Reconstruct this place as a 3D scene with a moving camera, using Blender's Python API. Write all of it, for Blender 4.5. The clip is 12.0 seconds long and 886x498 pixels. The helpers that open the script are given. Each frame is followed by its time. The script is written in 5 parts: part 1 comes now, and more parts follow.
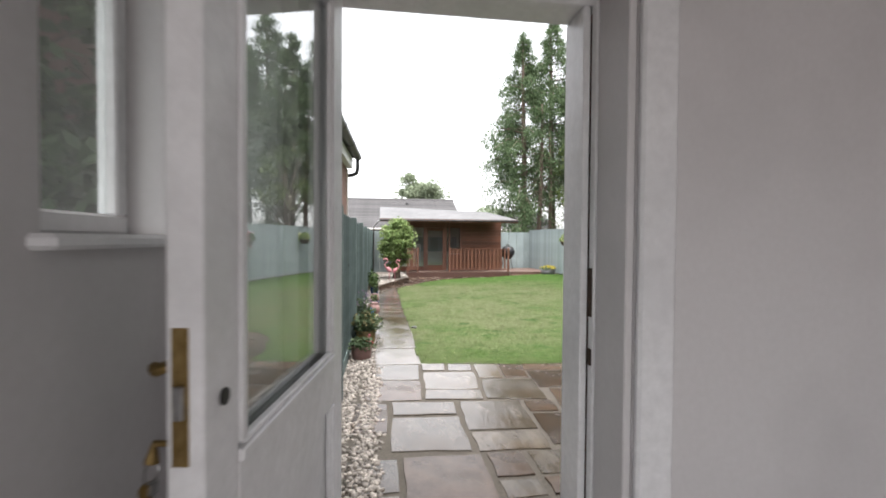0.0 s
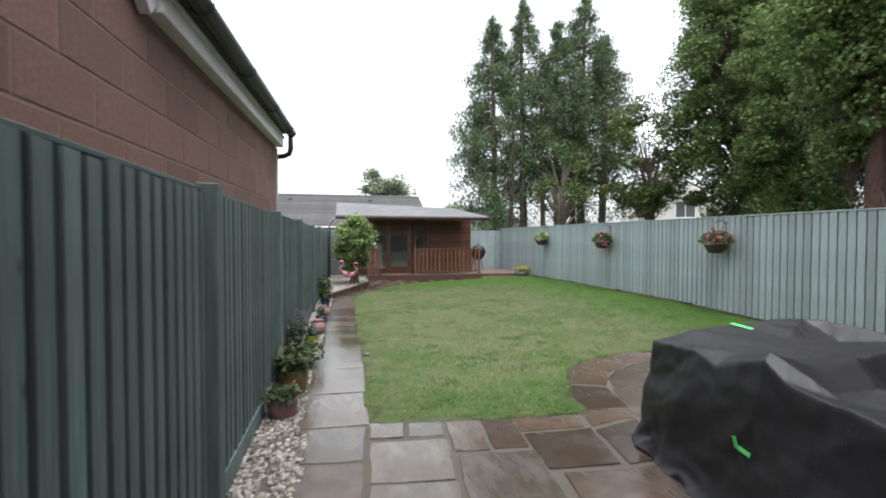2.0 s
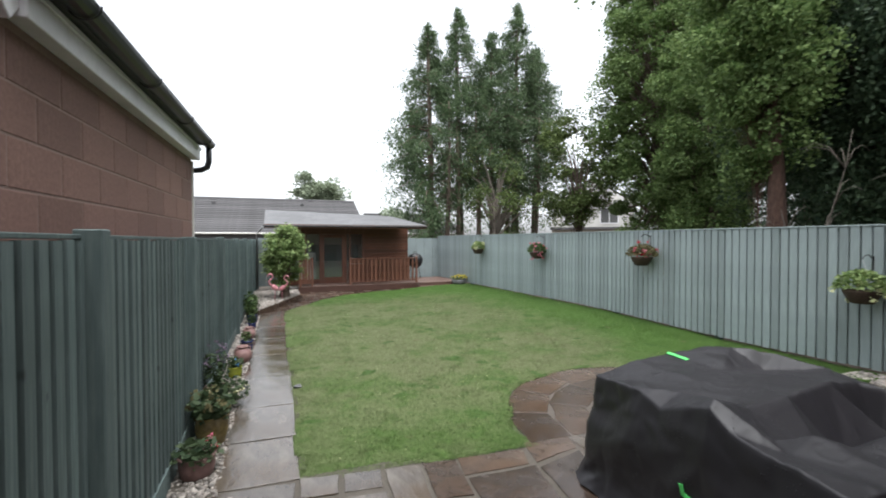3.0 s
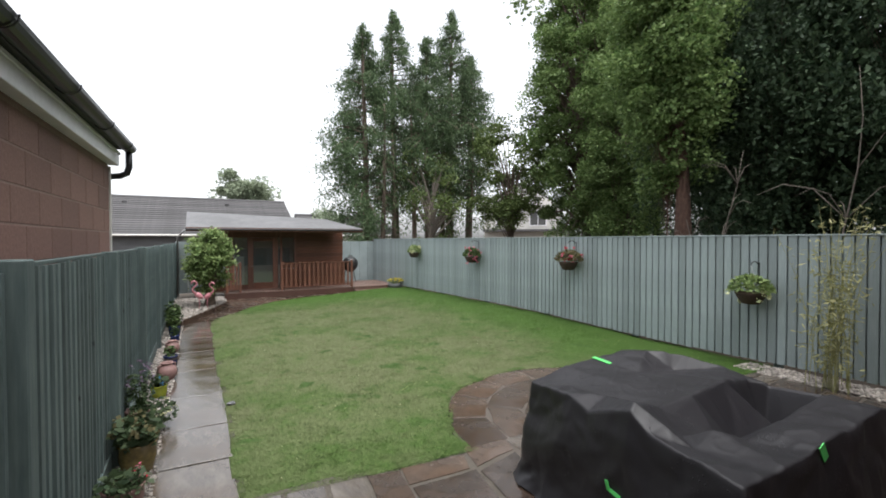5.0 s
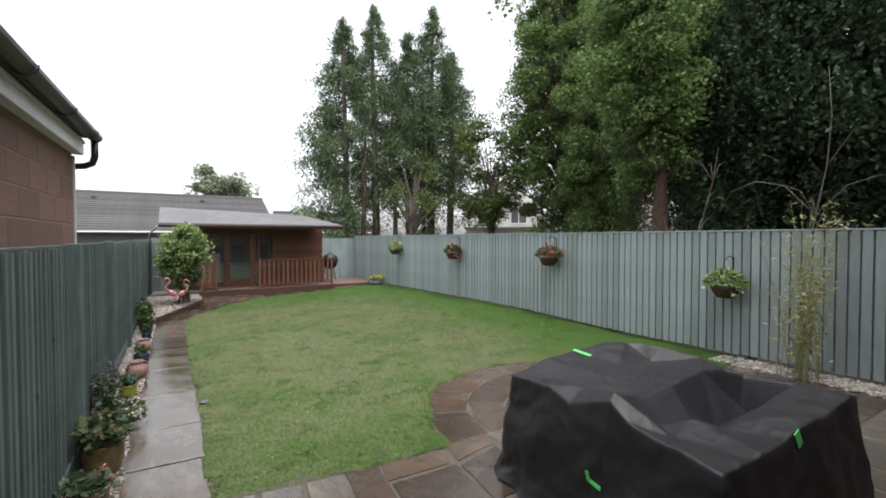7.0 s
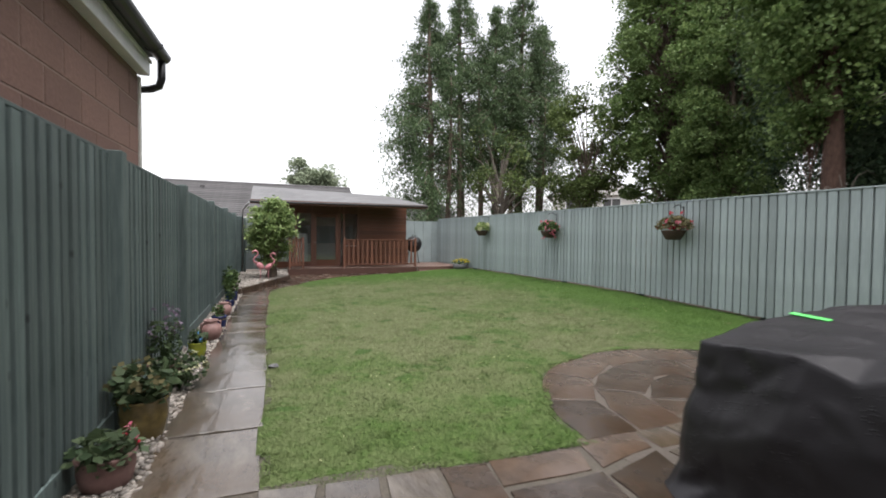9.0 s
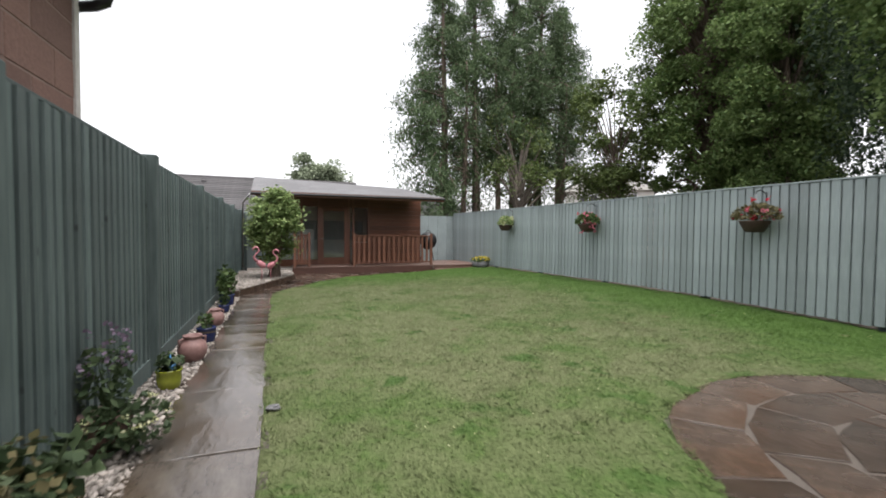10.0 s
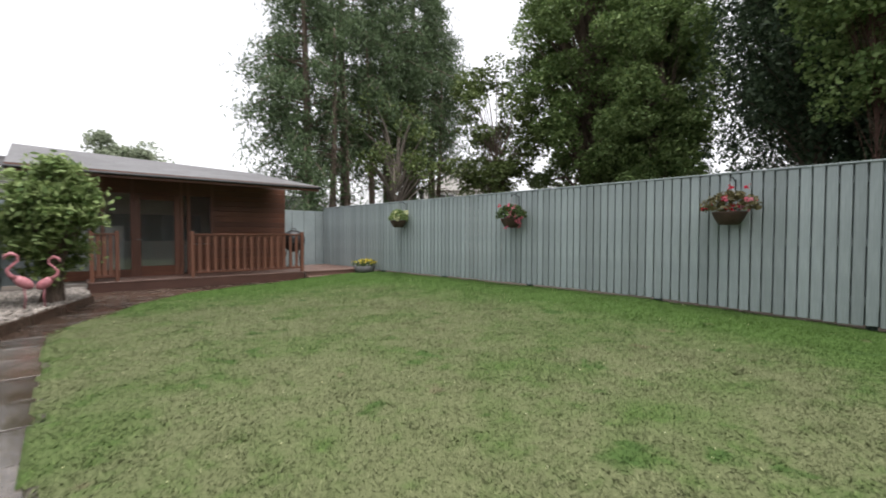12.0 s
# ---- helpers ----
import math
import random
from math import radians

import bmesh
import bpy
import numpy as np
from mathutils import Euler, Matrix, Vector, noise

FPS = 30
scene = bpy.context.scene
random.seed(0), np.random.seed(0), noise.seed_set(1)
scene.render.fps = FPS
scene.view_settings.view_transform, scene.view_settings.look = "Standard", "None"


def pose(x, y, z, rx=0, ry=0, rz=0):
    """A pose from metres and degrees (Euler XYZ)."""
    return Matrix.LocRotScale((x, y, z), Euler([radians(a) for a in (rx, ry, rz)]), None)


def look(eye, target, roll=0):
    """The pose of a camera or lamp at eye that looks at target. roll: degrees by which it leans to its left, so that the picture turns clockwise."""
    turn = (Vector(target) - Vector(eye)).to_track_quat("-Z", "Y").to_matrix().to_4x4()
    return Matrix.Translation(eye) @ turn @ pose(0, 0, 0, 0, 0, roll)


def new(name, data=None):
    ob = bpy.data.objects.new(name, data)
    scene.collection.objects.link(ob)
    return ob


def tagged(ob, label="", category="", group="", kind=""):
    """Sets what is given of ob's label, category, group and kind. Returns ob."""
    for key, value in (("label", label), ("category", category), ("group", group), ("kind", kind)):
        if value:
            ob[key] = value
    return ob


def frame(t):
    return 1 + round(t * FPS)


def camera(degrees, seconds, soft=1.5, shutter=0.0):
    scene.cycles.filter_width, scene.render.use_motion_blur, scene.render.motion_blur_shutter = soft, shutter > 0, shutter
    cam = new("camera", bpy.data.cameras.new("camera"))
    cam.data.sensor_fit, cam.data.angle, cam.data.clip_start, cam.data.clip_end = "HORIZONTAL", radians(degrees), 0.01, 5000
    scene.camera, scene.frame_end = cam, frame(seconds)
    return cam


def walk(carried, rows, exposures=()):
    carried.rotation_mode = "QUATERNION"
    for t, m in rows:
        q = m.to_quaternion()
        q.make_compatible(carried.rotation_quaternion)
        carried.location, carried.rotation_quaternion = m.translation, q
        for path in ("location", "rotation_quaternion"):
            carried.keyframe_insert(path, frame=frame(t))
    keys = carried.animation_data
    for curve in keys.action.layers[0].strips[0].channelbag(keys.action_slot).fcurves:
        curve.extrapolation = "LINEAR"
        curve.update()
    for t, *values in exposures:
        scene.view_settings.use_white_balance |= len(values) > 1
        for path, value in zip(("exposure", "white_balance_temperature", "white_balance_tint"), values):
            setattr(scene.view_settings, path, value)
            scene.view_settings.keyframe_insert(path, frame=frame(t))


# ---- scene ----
cam = camera(90.7, 12.0, soft=1.8, shutter=0.4)
PATH = [
    (0, (-0.161, -0.109, 1.492), (0.115, 1.871, 1.449), 0.4),
    (0.5, (-0.037, 0.284, 1.44), (0.217, 2.267, 1.393), -0.1),
    (1, (0.041, 0.719, 1.444), (0.302, 2.701, 1.391), -0.1),
    (1.5, (0.081, 1.139, 1.449), (0.352, 3.12, 1.397), 0.1),
    (2, (0.138, 1.502, 1.522), (0.564, 3.455, 1.472), 0.1),
    (2.5, (0.159, 1.685, 1.654), (0.701, 3.61, 1.61), -0.0),
    (3, (0.174, 1.731, 1.754), (0.878, 3.602, 1.715), -0.1),
    (3.5, (0.134, 1.718, 1.807), (0.967, 3.537, 1.773), -0.1),
    (5.5, (0.068, 1.667, 1.881), (1.069, 3.398, 1.839), -0.1),
    (6, (0.077, 1.675, 1.873), (1.11, 3.388, 1.829), -0.1),
    (6.5, (0.083, 1.686, 1.867), (1.134, 3.387, 1.821), -0.1),
    (6.7, (0.091, 1.694, 1.858), (1.144, 3.394, 1.812), -0.1),
    (8.3, (0.261, 2.096, 1.505), (1.121, 3.901, 1.446), 0.7),
    (8.5, (0.305, 2.233, 1.439), (1.101, 4.066, 1.38), 0.7),
    (9, (0.376, 2.781, 1.27), (1.099, 4.645, 1.21), 0.6),
    (9.5, (0.398, 3.457, 1.158), (1.123, 5.32, 1.098), 0.4),
    (10, (0.409, 4.13, 1.175), (1.115, 6.0, 1.107), 0.5),
    (10.5, (0.418, 4.764, 1.132), (1.137, 6.629, 1.067), 0.1),
    (11, (0.45, 5.478, 1.107), (1.359, 7.259, 1.042), -0.1),
    (11.5, (0.398, 6.143, 1.101), (1.518, 7.798, 1.038), 0.1),
    (12, (0.454, 6.712, 1.094), (1.766, 8.221, 1.033), 0.1),
]
walk(cam, [(t, look(eye, target, roll)) for t, eye, target, roll in PATH],
     exposures=((0.0, 2.24, 6500, 11), (0.5, 1.99, 6450, 10), (1.0, 1.92, 6300, 10), (1.5, 1.73, 6200, 9), (2.5, 1.59, 6200, 9),
                (4.0, 1.45, 6300, 10), (6.5, 1.42, 6350, 10), (8.5, 1.45, 6450, 12), (12.0, 1.31, 6500, 13)))

from mathutils import geometry
from mathutils.bvhtree import BVHTree

# ---- world, sun and exposure ----
world = bpy.data.worlds.new("overcast_sky")
scene.world = world
world.use_nodes = True
wn, wl = world.node_tree.nodes, world.node_tree.links
sky = wn.new("ShaderNodeTexSky")
sky.sky_type, sky.sun_disc = "NISHITA", False
sky.sun_elevation, sky.sun_rotation = radians(77), radians(180)
sky.air_density, sky.dust_density = 1.0, 3.0
grey = wn.new("ShaderNodeHueSaturation")
grey.inputs["Saturation"].default_value = 0.12
wl.new(sky.outputs[0], grey.inputs["Color"])
wl.new(grey.outputs[0], wn["Background"].inputs["Color"])
wn["Background"].inputs["Strength"].default_value = 0.15

sun = new("sun", bpy.data.lights.new("sun", "SUN"))
sun.data.energy, sun.data.angle, sun.data.color = 1.42, radians(60), (1.0, 0.97, 0.93)
sun.matrix_world = look((0, 0, 0), (-0.03, 0.22, -0.97))


# added fill lamp for the hall, in an unseen opening of the west wall
west_fill = new("fill_light", bpy.data.lights.new("fill_light", "AREA"))
west_fill.data.shape, west_fill.data.size, west_fill.data.size_y = "RECTANGLE", 1.7, 1.35
west_fill.data.energy = 2.1
west_fill.matrix_world = look((-0.74, -1.5, 1.6), (1, -1.4, 1.5))

# second added fill lamp, behind, in an unseen opening of the south wall
south_fill = new("fill_light", bpy.data.lights.new("fill_light", "AREA"))
south_fill.data.shape, south_fill.data.size, south_fill.data.size_y = "RECTANGLE", 1.8, 1.3
south_fill.data.energy = 4.7
south_fill.data.color = (1.0, 0.955, 0.95)
south_fill.matrix_world = look((0.5, -3.02, 1.6), (0.4, 1, 1.55))


# ---- materials ----
def nodes_of(name):
    m = bpy.data.materials.new(name)
    m.use_nodes = True
    return m, m.node_tree.nodes, m.node_tree.links, m.node_tree.nodes["Principled BSDF"]


def ramp(nt, links, fac, stops):
    r = nt.new("ShaderNodeValToRGB")
    els = r.color_ramp.elements
    while len(els) < len(stops):
        els.new(0.5)
    for e, (p, c) in zip(els, stops):
        e.position, e.color = p, (*c, 1)
    links.new(fac, r.inputs[0])
    return r.outputs[0]


def noise_tex(nt, links, scale, detail=4, rough=0.6, stretch=(1, 1, 1), distort=0.0):
    co = nt.new("ShaderNodeTexCoord")
    mp = nt.new("ShaderNodeMapping")
    mp.inputs["Scale"].default_value = stretch
    n = nt.new("ShaderNodeTexNoise")
    n.inputs["Scale"].default_value, n.inputs["Detail"].default_value = scale, detail
    n.inputs["Roughness"].default_value, n.inputs["Distortion"].default_value = rough, distort
    links.new(co.outputs["Object"], mp.inputs[0])
    links.new(mp.outputs[0], n.inputs["Vector"])
    return n.outputs["Fac"]


def mixed(nt, links, a, b, fac, mode="MIX"):
    m = nt.new("ShaderNodeMix")
    m.data_type, m.blend_type = "RGBA", mode
    for sock, v in ((m.inputs[0], fac), (m.inputs[6], a), (m.inputs[7], b)):
        if isinstance(v, (int, float)):
            sock.default_value = v
        elif isinstance(v, tuple):
            sock.default_value = (*v, 1)
        else:
            links.new(v, sock)
    return m.outputs[2]


def surface(name, dark, light, rough=0.7, grain=30, coarse=3, stretch=(1, 1, 1), bump=0.3, metal=0.0, vary=0.25, island=False,
            rough2=None, wet=2.0, stain=None, height=0.004, spec=0.5, stained=0.6):
    """Two-scale coloured surface with grain relief; vary: how far alike pieces differ; rough2: a second roughness, in patches."""
    m, nt, links, p = nodes_of(name)
    fine, big = noise_tex(nt, links, grain, 6, 0.65, stretch), noise_tex(nt, links, coarse, 3, 0.5)
    c1 = ramp(nt, links, fine, ((0.3, dark), (0.7, light)))
    mid = tuple((a + b) / 2 for a, b in zip(dark, light))
    c2 = mixed(nt, links, c1, stain or tuple(v * 0.75 for v in mid), ramp(nt, links, big, ((0.42, (0, 0, 0)), (0.72, (stained,) * 3))))
    if vary:
        if island:
            info = nt.new("ShaderNodeNewGeometry").outputs["Random Per Island"]
        else:
            info = nt.new("ShaderNodeObjectInfo").outputs["Random"]
        tone = ramp(nt, links, info, ((0.0, (1 - vary,) * 3), (1.0, (1 + vary,) * 3)))
        c2 = mixed(nt, links, c2, tone, 1.0, "MULTIPLY")
    links.new(c2, p.inputs["Base Color"])
    p.inputs["Roughness"].default_value, p.inputs["Metallic"].default_value = rough, metal
    p.inputs["Specular IOR Level"].default_value = spec
    if rough2 is not None:
        links.new(ramp(nt, links, noise_tex(nt, links, wet, 3, 0.5, distort=0.4), ((0.38, (rough,) * 3), (0.6, (rough2,) * 3))), p.inputs["Roughness"])
    if bump:
        b = nt.new("ShaderNodeBump")
        b.inputs["Strength"].default_value, b.inputs["Distance"].default_value = bump, height
        links.new(fine, b.inputs["Height"])
        links.new(b.outputs[0], p.inputs["Normal"])
    return m


def leafy(name, dark, light, rough=0.55, patch=0.5):
    """Foliage: tone by leaf and by patch, some light let through."""
    m, nt, links, p = nodes_of(name)
    isl = nt.new("ShaderNodeNewGeometry").outputs["Random Per Island"]
    c = ramp(nt, links, isl, ((0.0, dark), (1.0, light)))
    mid = tuple((a + b) / 2 for a, b in zip(dark, light))
    c = mixed(nt, links, c, tuple(v * 0.6 for v in mid), ramp(nt, links, noise_tex(nt, links, patch, 3), ((0.4, (0, 0, 0)), (0.7, (0.7, 0.7, 0.7)))))
    links.new(c, p.inputs["Base Color"])
    p.inputs["Roughness"].default_value = rough
    p.inputs["Specular IOR Level"].default_value = 0.18
    t = nt.new("ShaderNodeBsdfTranslucent")
    links.new(c, t.inputs[0])
    mx = nt.new("ShaderNodeMixShader")
    mx.inputs[0].default_value = 0.33
    links.new(p.outputs[0], mx.inputs[1])
    links.new(t.outputs[0], mx.inputs[2])
    links.new(mx.outputs[0], nt["Material Output"].inputs[0])
    return m


def glass_mat(name, tint=(0.9, 0.93, 0.92)):
    m, nt, links, p = nodes_of(name)
    tr, gl, mx = nt.new("ShaderNodeBsdfTransparent"), nt.new("ShaderNodeBsdfGlossy"), nt.new("ShaderNodeMixShader")
    face, power, gain = nt.new("ShaderNodeLayerWeight"), nt.new("ShaderNodeMath"), nt.new("ShaderNodeMath")
    power.operation, gain.operation = "POWER", "MULTIPLY_ADD"
    power.inputs[1].default_value = 2.6
    gain.inputs[1].default_value, gain.inputs[2].default_value = 0.88, 0.09
    links.new(face.outputs["Facing"], power.inputs[0])
    links.new(power.outputs[0], gain.inputs[0])
    tr.inputs[0].default_value = (*tint, 1)
    gl.inputs["Roughness"].default_value = 0.02
    links.new(gain.outputs[0], mx.inputs[0])
    links.new(tr.outputs[0], mx.inputs[1])
    links.new(gl.outputs[0], mx.inputs[2])
    links.new(mx.outputs[0], nt["Material Output"].inputs[0])
    return m


def lawn_mat(name, blade):
    """Worn lawn: dry in the middle, lush towards the fence, the deck and the patio."""
    m, nt, links, p = nodes_of(name)
    co = nt.new("ShaderNodeTexCoord")
    xyz = nt.new("ShaderNodeSeparateXYZ")
    links.new(co.outputs["Object"], xyz.inputs[0])

    def span(sock, a, b):
        r = nt.new("ShaderNodeMapRange")
        r.interpolation_type = "SMOOTHSTEP"
        r.inputs["From Min"].default_value, r.inputs["From Max"].default_value = a, b
        links.new(sock, r.inputs["Value"])
        return r.outputs[0]

    def add(a, b, op="ADD"):
        q = nt.new("ShaderNodeMath")
        q.operation, q.use_clamp = op, op == "ADD"
        for sock, v in zip(q.inputs, (a, b)):
            if isinstance(v, float):
                sock.default_value = v
            else:
                links.new(v, sock)
        return q.outputs[0]

    edge = add(add(span(xyz.outputs["X"], 4.6, 6.6), span(xyz.outputs["Y"], 13.4, 16.2)), add(span(xyz.outputs["Y"], 7.2, 5.2), 0.3, "MULTIPLY"))
    patch = ramp(nt, links, noise_tex(nt, links, 0.8, 5, 0.6), ((0.47, (0, 0, 0)), (0.62, (0.7, 0.7, 0.7))))
    clump = ramp(nt, links, noise_tex(nt, links, 4.0, 6, 0.72), ((0.5, (0, 0, 0)), (0.66, (1.0, 1.0, 1.0))))
    tuft = ramp(nt, links, noise_tex(nt, links, 1.9, 3, 0.55, distort=0.3), ((0.62, (0, 0, 0)), (0.7, (1.0, 1.0, 1.0))))
    bare = ramp(nt, links, noise_tex(nt, links, 2.7, 2, 0.5, distort=0.2), ((0.25, (0.75, 0.75, 0.75)), (0.3, (0, 0, 0))))
    lush = add(add(add(edge, patch), add(clump, 0.65, "MULTIPLY")), tuft)
    if blade:
        rndm = nt.new("ShaderNodeNewGeometry").outputs["Random Per Island"]
    else:
        rndm = noise_tex(nt, links, 60, 5, 0.7)
    dry = ramp(nt, links, rndm, ((0.0, (0.064, 0.078, 0.031)), (1.0, (0.15, 0.166, 0.082))))
    green = ramp(nt, links, rndm, ((0.0, (0.03, 0.06, 0.012)), (1.0, (0.09, 0.14, 0.038))))
    c = mixed(nt, links, dry, green, lush)
    c = mixed(nt, links, c, (0.052, 0.118, 0.016), add(edge, 0.5, "MULTIPLY"))
    c = mixed(nt, links, c, (0.03, 0.07, 0.014), add(tuft, 0.55, "MULTIPLY"))
    c = mixed(nt, links, c, (0.13, 0.1, 0.065), add(bare, 0.6, "MULTIPLY"))
    c = mixed(nt, links, c, (1.0, 1.0, 1.0) if blade else (0.9, 0.9, 0.88), 1.0, "MULTIPLY")
    links.new(c, p.inputs["Base Color"])
    p.inputs["Roughness"].default_value = 0.8
    p.inputs["Specular IOR Level"].default_value = 0.2
    if blade:
        # soft turf: blades take the light of the sward as a whole
        up = nt.new("ShaderNodeCombineXYZ")
        up.inputs[2].default_value = 8.0
        tilt_n = nt.new("ShaderNodeVectorMath")
        links.new(up.outputs[0], tilt_n.inputs[0])
        links.new(nt.new("ShaderNodeNewGeometry").outputs["Normal"], tilt_n.inputs[1])
        unit = nt.new("ShaderNodeVectorMath")
        unit.operation = "NORMALIZE"
        links.new(tilt_n.outputs[0], unit.inputs[0])
        links.new(unit.outputs[0], p.inputs["Normal"])
    else:
        bmp = nt.new("ShaderNodeBump")
        bmp.inputs["Strength"].default_value, bmp.inputs["Distance"].default_value = 0.3, 0.008
        links.new(noise_tex(nt, links, 40, 6, 0.75), bmp.inputs["Height"])
        links.new(bmp.outputs[0], p.inputs["Normal"])
    return m


def knotty(name, m):
    """Adds dark oval knots, a few to each board, to a painted timber."""
    nt, links = m.node_tree.nodes, m.node_tree.links
    p = nt["Principled BSDF"]
    co, mp, vor = nt.new("ShaderNodeTexCoord"), nt.new("ShaderNodeMapping"), nt.new("ShaderNodeTexVoronoi")
    info, shift = nt.new("ShaderNodeObjectInfo"), nt.new("ShaderNodeVectorMath")
    mp.inputs["Scale"].default_value = (3.0, 9.0, 4.5)
    shift.operation = "MULTIPLY_ADD"
    shift.inputs[1].default_value = (0.0, 1.0, 37.0)
    links.new(info.outputs["Random"], shift.inputs[0])
    links.new(co.outputs["Object"], mp.inputs[0])
    links.new(mp.outputs[0], shift.inputs[2])
    vor.inputs["Scale"].default_value = 1.0
    links.new(shift.outputs[0], vor.inputs["Vector"])
    spot = ramp(nt, links, vor.outputs["Distance"], ((0.05, (0.85, 0.85, 0.85)), (0.12, (0, 0, 0))))
    base = p.inputs["Base Color"].links[0].from_socket
    links.new(mixed(nt, links, base, (0.02, 0.026, 0.025), spot), p.inputs["Base Color"])
    return m


def wet_cloth(name, dark, light):
    """Coated black cloth with a fine weave and scattered rain drops."""
    m, nt, links, p = nodes_of(name)
    weave, big = noise_tex(nt, links, 160, 4, 0.6), noise_tex(nt, links, 3.0, 3, 0.5)
    links.new(mixed(nt, links, dark, light, weave), p.inputs["Base Color"])
    p.inputs["Specular IOR Level"].default_value = 0.34
    drops = nt.new("ShaderNodeTexVoronoi")
    drops.inputs["Scale"].default_value = 55
    links.new(nt.new("ShaderNodeTexCoord").outputs["Object"], drops.inputs["Vector"])
    bead = ramp(nt, links, drops.outputs["Distance"], ((0.1, (1, 1, 1)), (0.26, (0, 0, 0))))
    bead = mixed(nt, links, bead, (0.0, 0.0, 0.0), ramp(nt, links, noise_tex(nt, links, 5.0, 3, 0.6), ((0.5, (1, 1, 1)), (0.62, (0, 0, 0)))))
    rough = ramp(nt, links, big, ((0.35, (0.55,) * 3), (0.65, (0.42,) * 3)))
    links.new(mixed(nt, links, rough, (0.12, 0.12, 0.12), bead), p.inputs["Roughness"])
    b1, b2 = nt.new("ShaderNodeBump"), nt.new("ShaderNodeBump")
    b1.inputs["Strength"].default_value, b1.inputs["Distance"].default_value = 0.6, 0.004
    b2.inputs["Strength"].default_value, b2.inputs["Distance"].default_value = 0.3, 0.002
    links.new(bead, b1.inputs["Height"])
    links.new(weave, b2.inputs["Height"])
    links.new(b2.outputs[0], b1.inputs["Normal"])
    links.new(b1.outputs[0], p.inputs["Normal"])
    return m


M = {}
M["fence_dark"] = knotty("painted_fence", surface("painted_fence", (0.054, 0.081, 0.078), (0.144, 0.188, 0.18), 0.72, 55, 2.5, (1, 1, 0.05), 0.9, vary=0.24))
M["fence_post"] = surface("painted_post", (0.054, 0.08, 0.077), (0.112, 0.147, 0.14), 0.75, 50, 3, (1, 1, 0.08), 0.5, vary=0.15)
M["fence_light"] = surface("painted_slat", (0.196, 0.238, 0.238), (0.277, 0.323, 0.324), 0.7, 50, 2.0, (1, 1, 0.06), 0.35, vary=0.14)
M["stone"] = surface("wet_sandstone", (0.04, 0.032, 0.026), (0.12, 0.104, 0.087), 0.22, 7, 2.0, (1.2, 0.45, 1), 0.9, stained=0.95, vary=0.34, rough2=0.03, wet=2.2, stain=(0.05, 0.031, 0.016), height=0.007, spec=0.8)
M["flag"] = surface("wet_brown_flag", (0.03, 0.021, 0.016), (0.082, 0.06, 0.046), 0.3, 6, 1.6, (1, 1, 1), 0.6, vary=0.35, rough2=0.06, wet=3.0, stain=(0.06, 0.033, 0.02), height=0.008)
M["mortar"] = surface("sandy_joint", (0.04, 0.034, 0.026), (0.10, 0.086, 0.068), 0.85, 60, 4, vary=0)
M["tan_joint"] = surface("tan_pointing", (0.05, 0.041, 0.033), (0.095, 0.079, 0.063), 0.8, 60, 4, vary=0)
M["soil"] = surface("earth", (0.03, 0.022, 0.016), (0.09, 0.07, 0.05), 0.95, 20, 0.4, vary=0)
M["turf"] = lawn_mat("turf", False)
M["pebble"] = surface("pale_pebble", (0.13, 0.11, 0.095), (0.4, 0.365, 0.325), 0.6, 20, 5, vary=0.5, island=True, bump=0)
M["block"] = surface("red_brown_block", (0.155, 0.085, 0.067), (0.245, 0.142, 0.114), 0.85, 45, 1.2, vary=0.16, height=0.006)
M["block_joint"] = surface("pinkish_mortar", (0.21, 0.14, 0.115), (0.3, 0.21, 0.18), 0.9, 60, 4, vary=0)
M["white"] = surface("white_paint", (0.66, 0.655, 0.66), (0.78, 0.775, 0.785), 0.4, 25, 2, vary=0, bump=0.08)
M["cream"] = surface("cream_plaster", (0.55, 0.53, 0.53), (0.585, 0.565, 0.567), 0.7, 40, 1.5, vary=0, bump=0.04)
M["black_pvc"] = surface("black_plastic", (0.008, 0.008, 0.009), (0.02, 0.02, 0.022), 0.3, 30, 3, vary=0, bump=0.05)
M["brick"] = surface("dark_red_brick", (0.07, 0.032, 0.024), (0.2, 0.09, 0.06), 0.85, 40, 6, vary=0.45, height=0.008)
M["cedar"] = surface("brown_stained_board", (0.078, 0.027, 0.014), (0.148, 0.057, 0.03), 0.5, 40, 2, (0.06, 1, 1), 0.35, vary=0.2)
M["cedar_v"] = surface("brown_stained_post", (0.092, 0.036, 0.022), (0.175, 0.076, 0.046), 0.5, 40, 2, (1, 1, 0.06), 0.35, vary=0.2)
M["fascia"] = surface("dark_stained_fascia", (0.045, 0.02, 0.014), (0.085, 0.04, 0.028), 0.5, 40, 2, (0.06, 1, 1), 0.35, vary=0.1)
M["deck"] = surface("wet_deck_board", (0.09, 0.052, 0.04), (0.165, 0.1, 0.078), 0.45, 40, 2, (0.06, 1, 1), 0.35, vary=0.2)
M["felt"] = surface("grey_roof_felt", (0.08, 0.08, 0.083), (0.165, 0.165, 0.167), 0.8, 60, 1.0, vary=0, rough2=0.6, spec=0.3)
M["rooftile"] = surface("grey_roof_tile", (0.058, 0.056, 0.057), (0.1, 0.097, 0.098), 0.95, 12, 0.7, vary=0.15, spec=0.15)
M["render"] = surface("pale_render", (0.5, 0.48, 0.44), (0.64, 0.62, 0.58), 0.9, 20, 0.5, vary=0)
M["cover"] = wet_cloth("black_cover_fabric", (0.0115, 0.0107, 0.0127), (0.022, 0.0206, 0.0236))
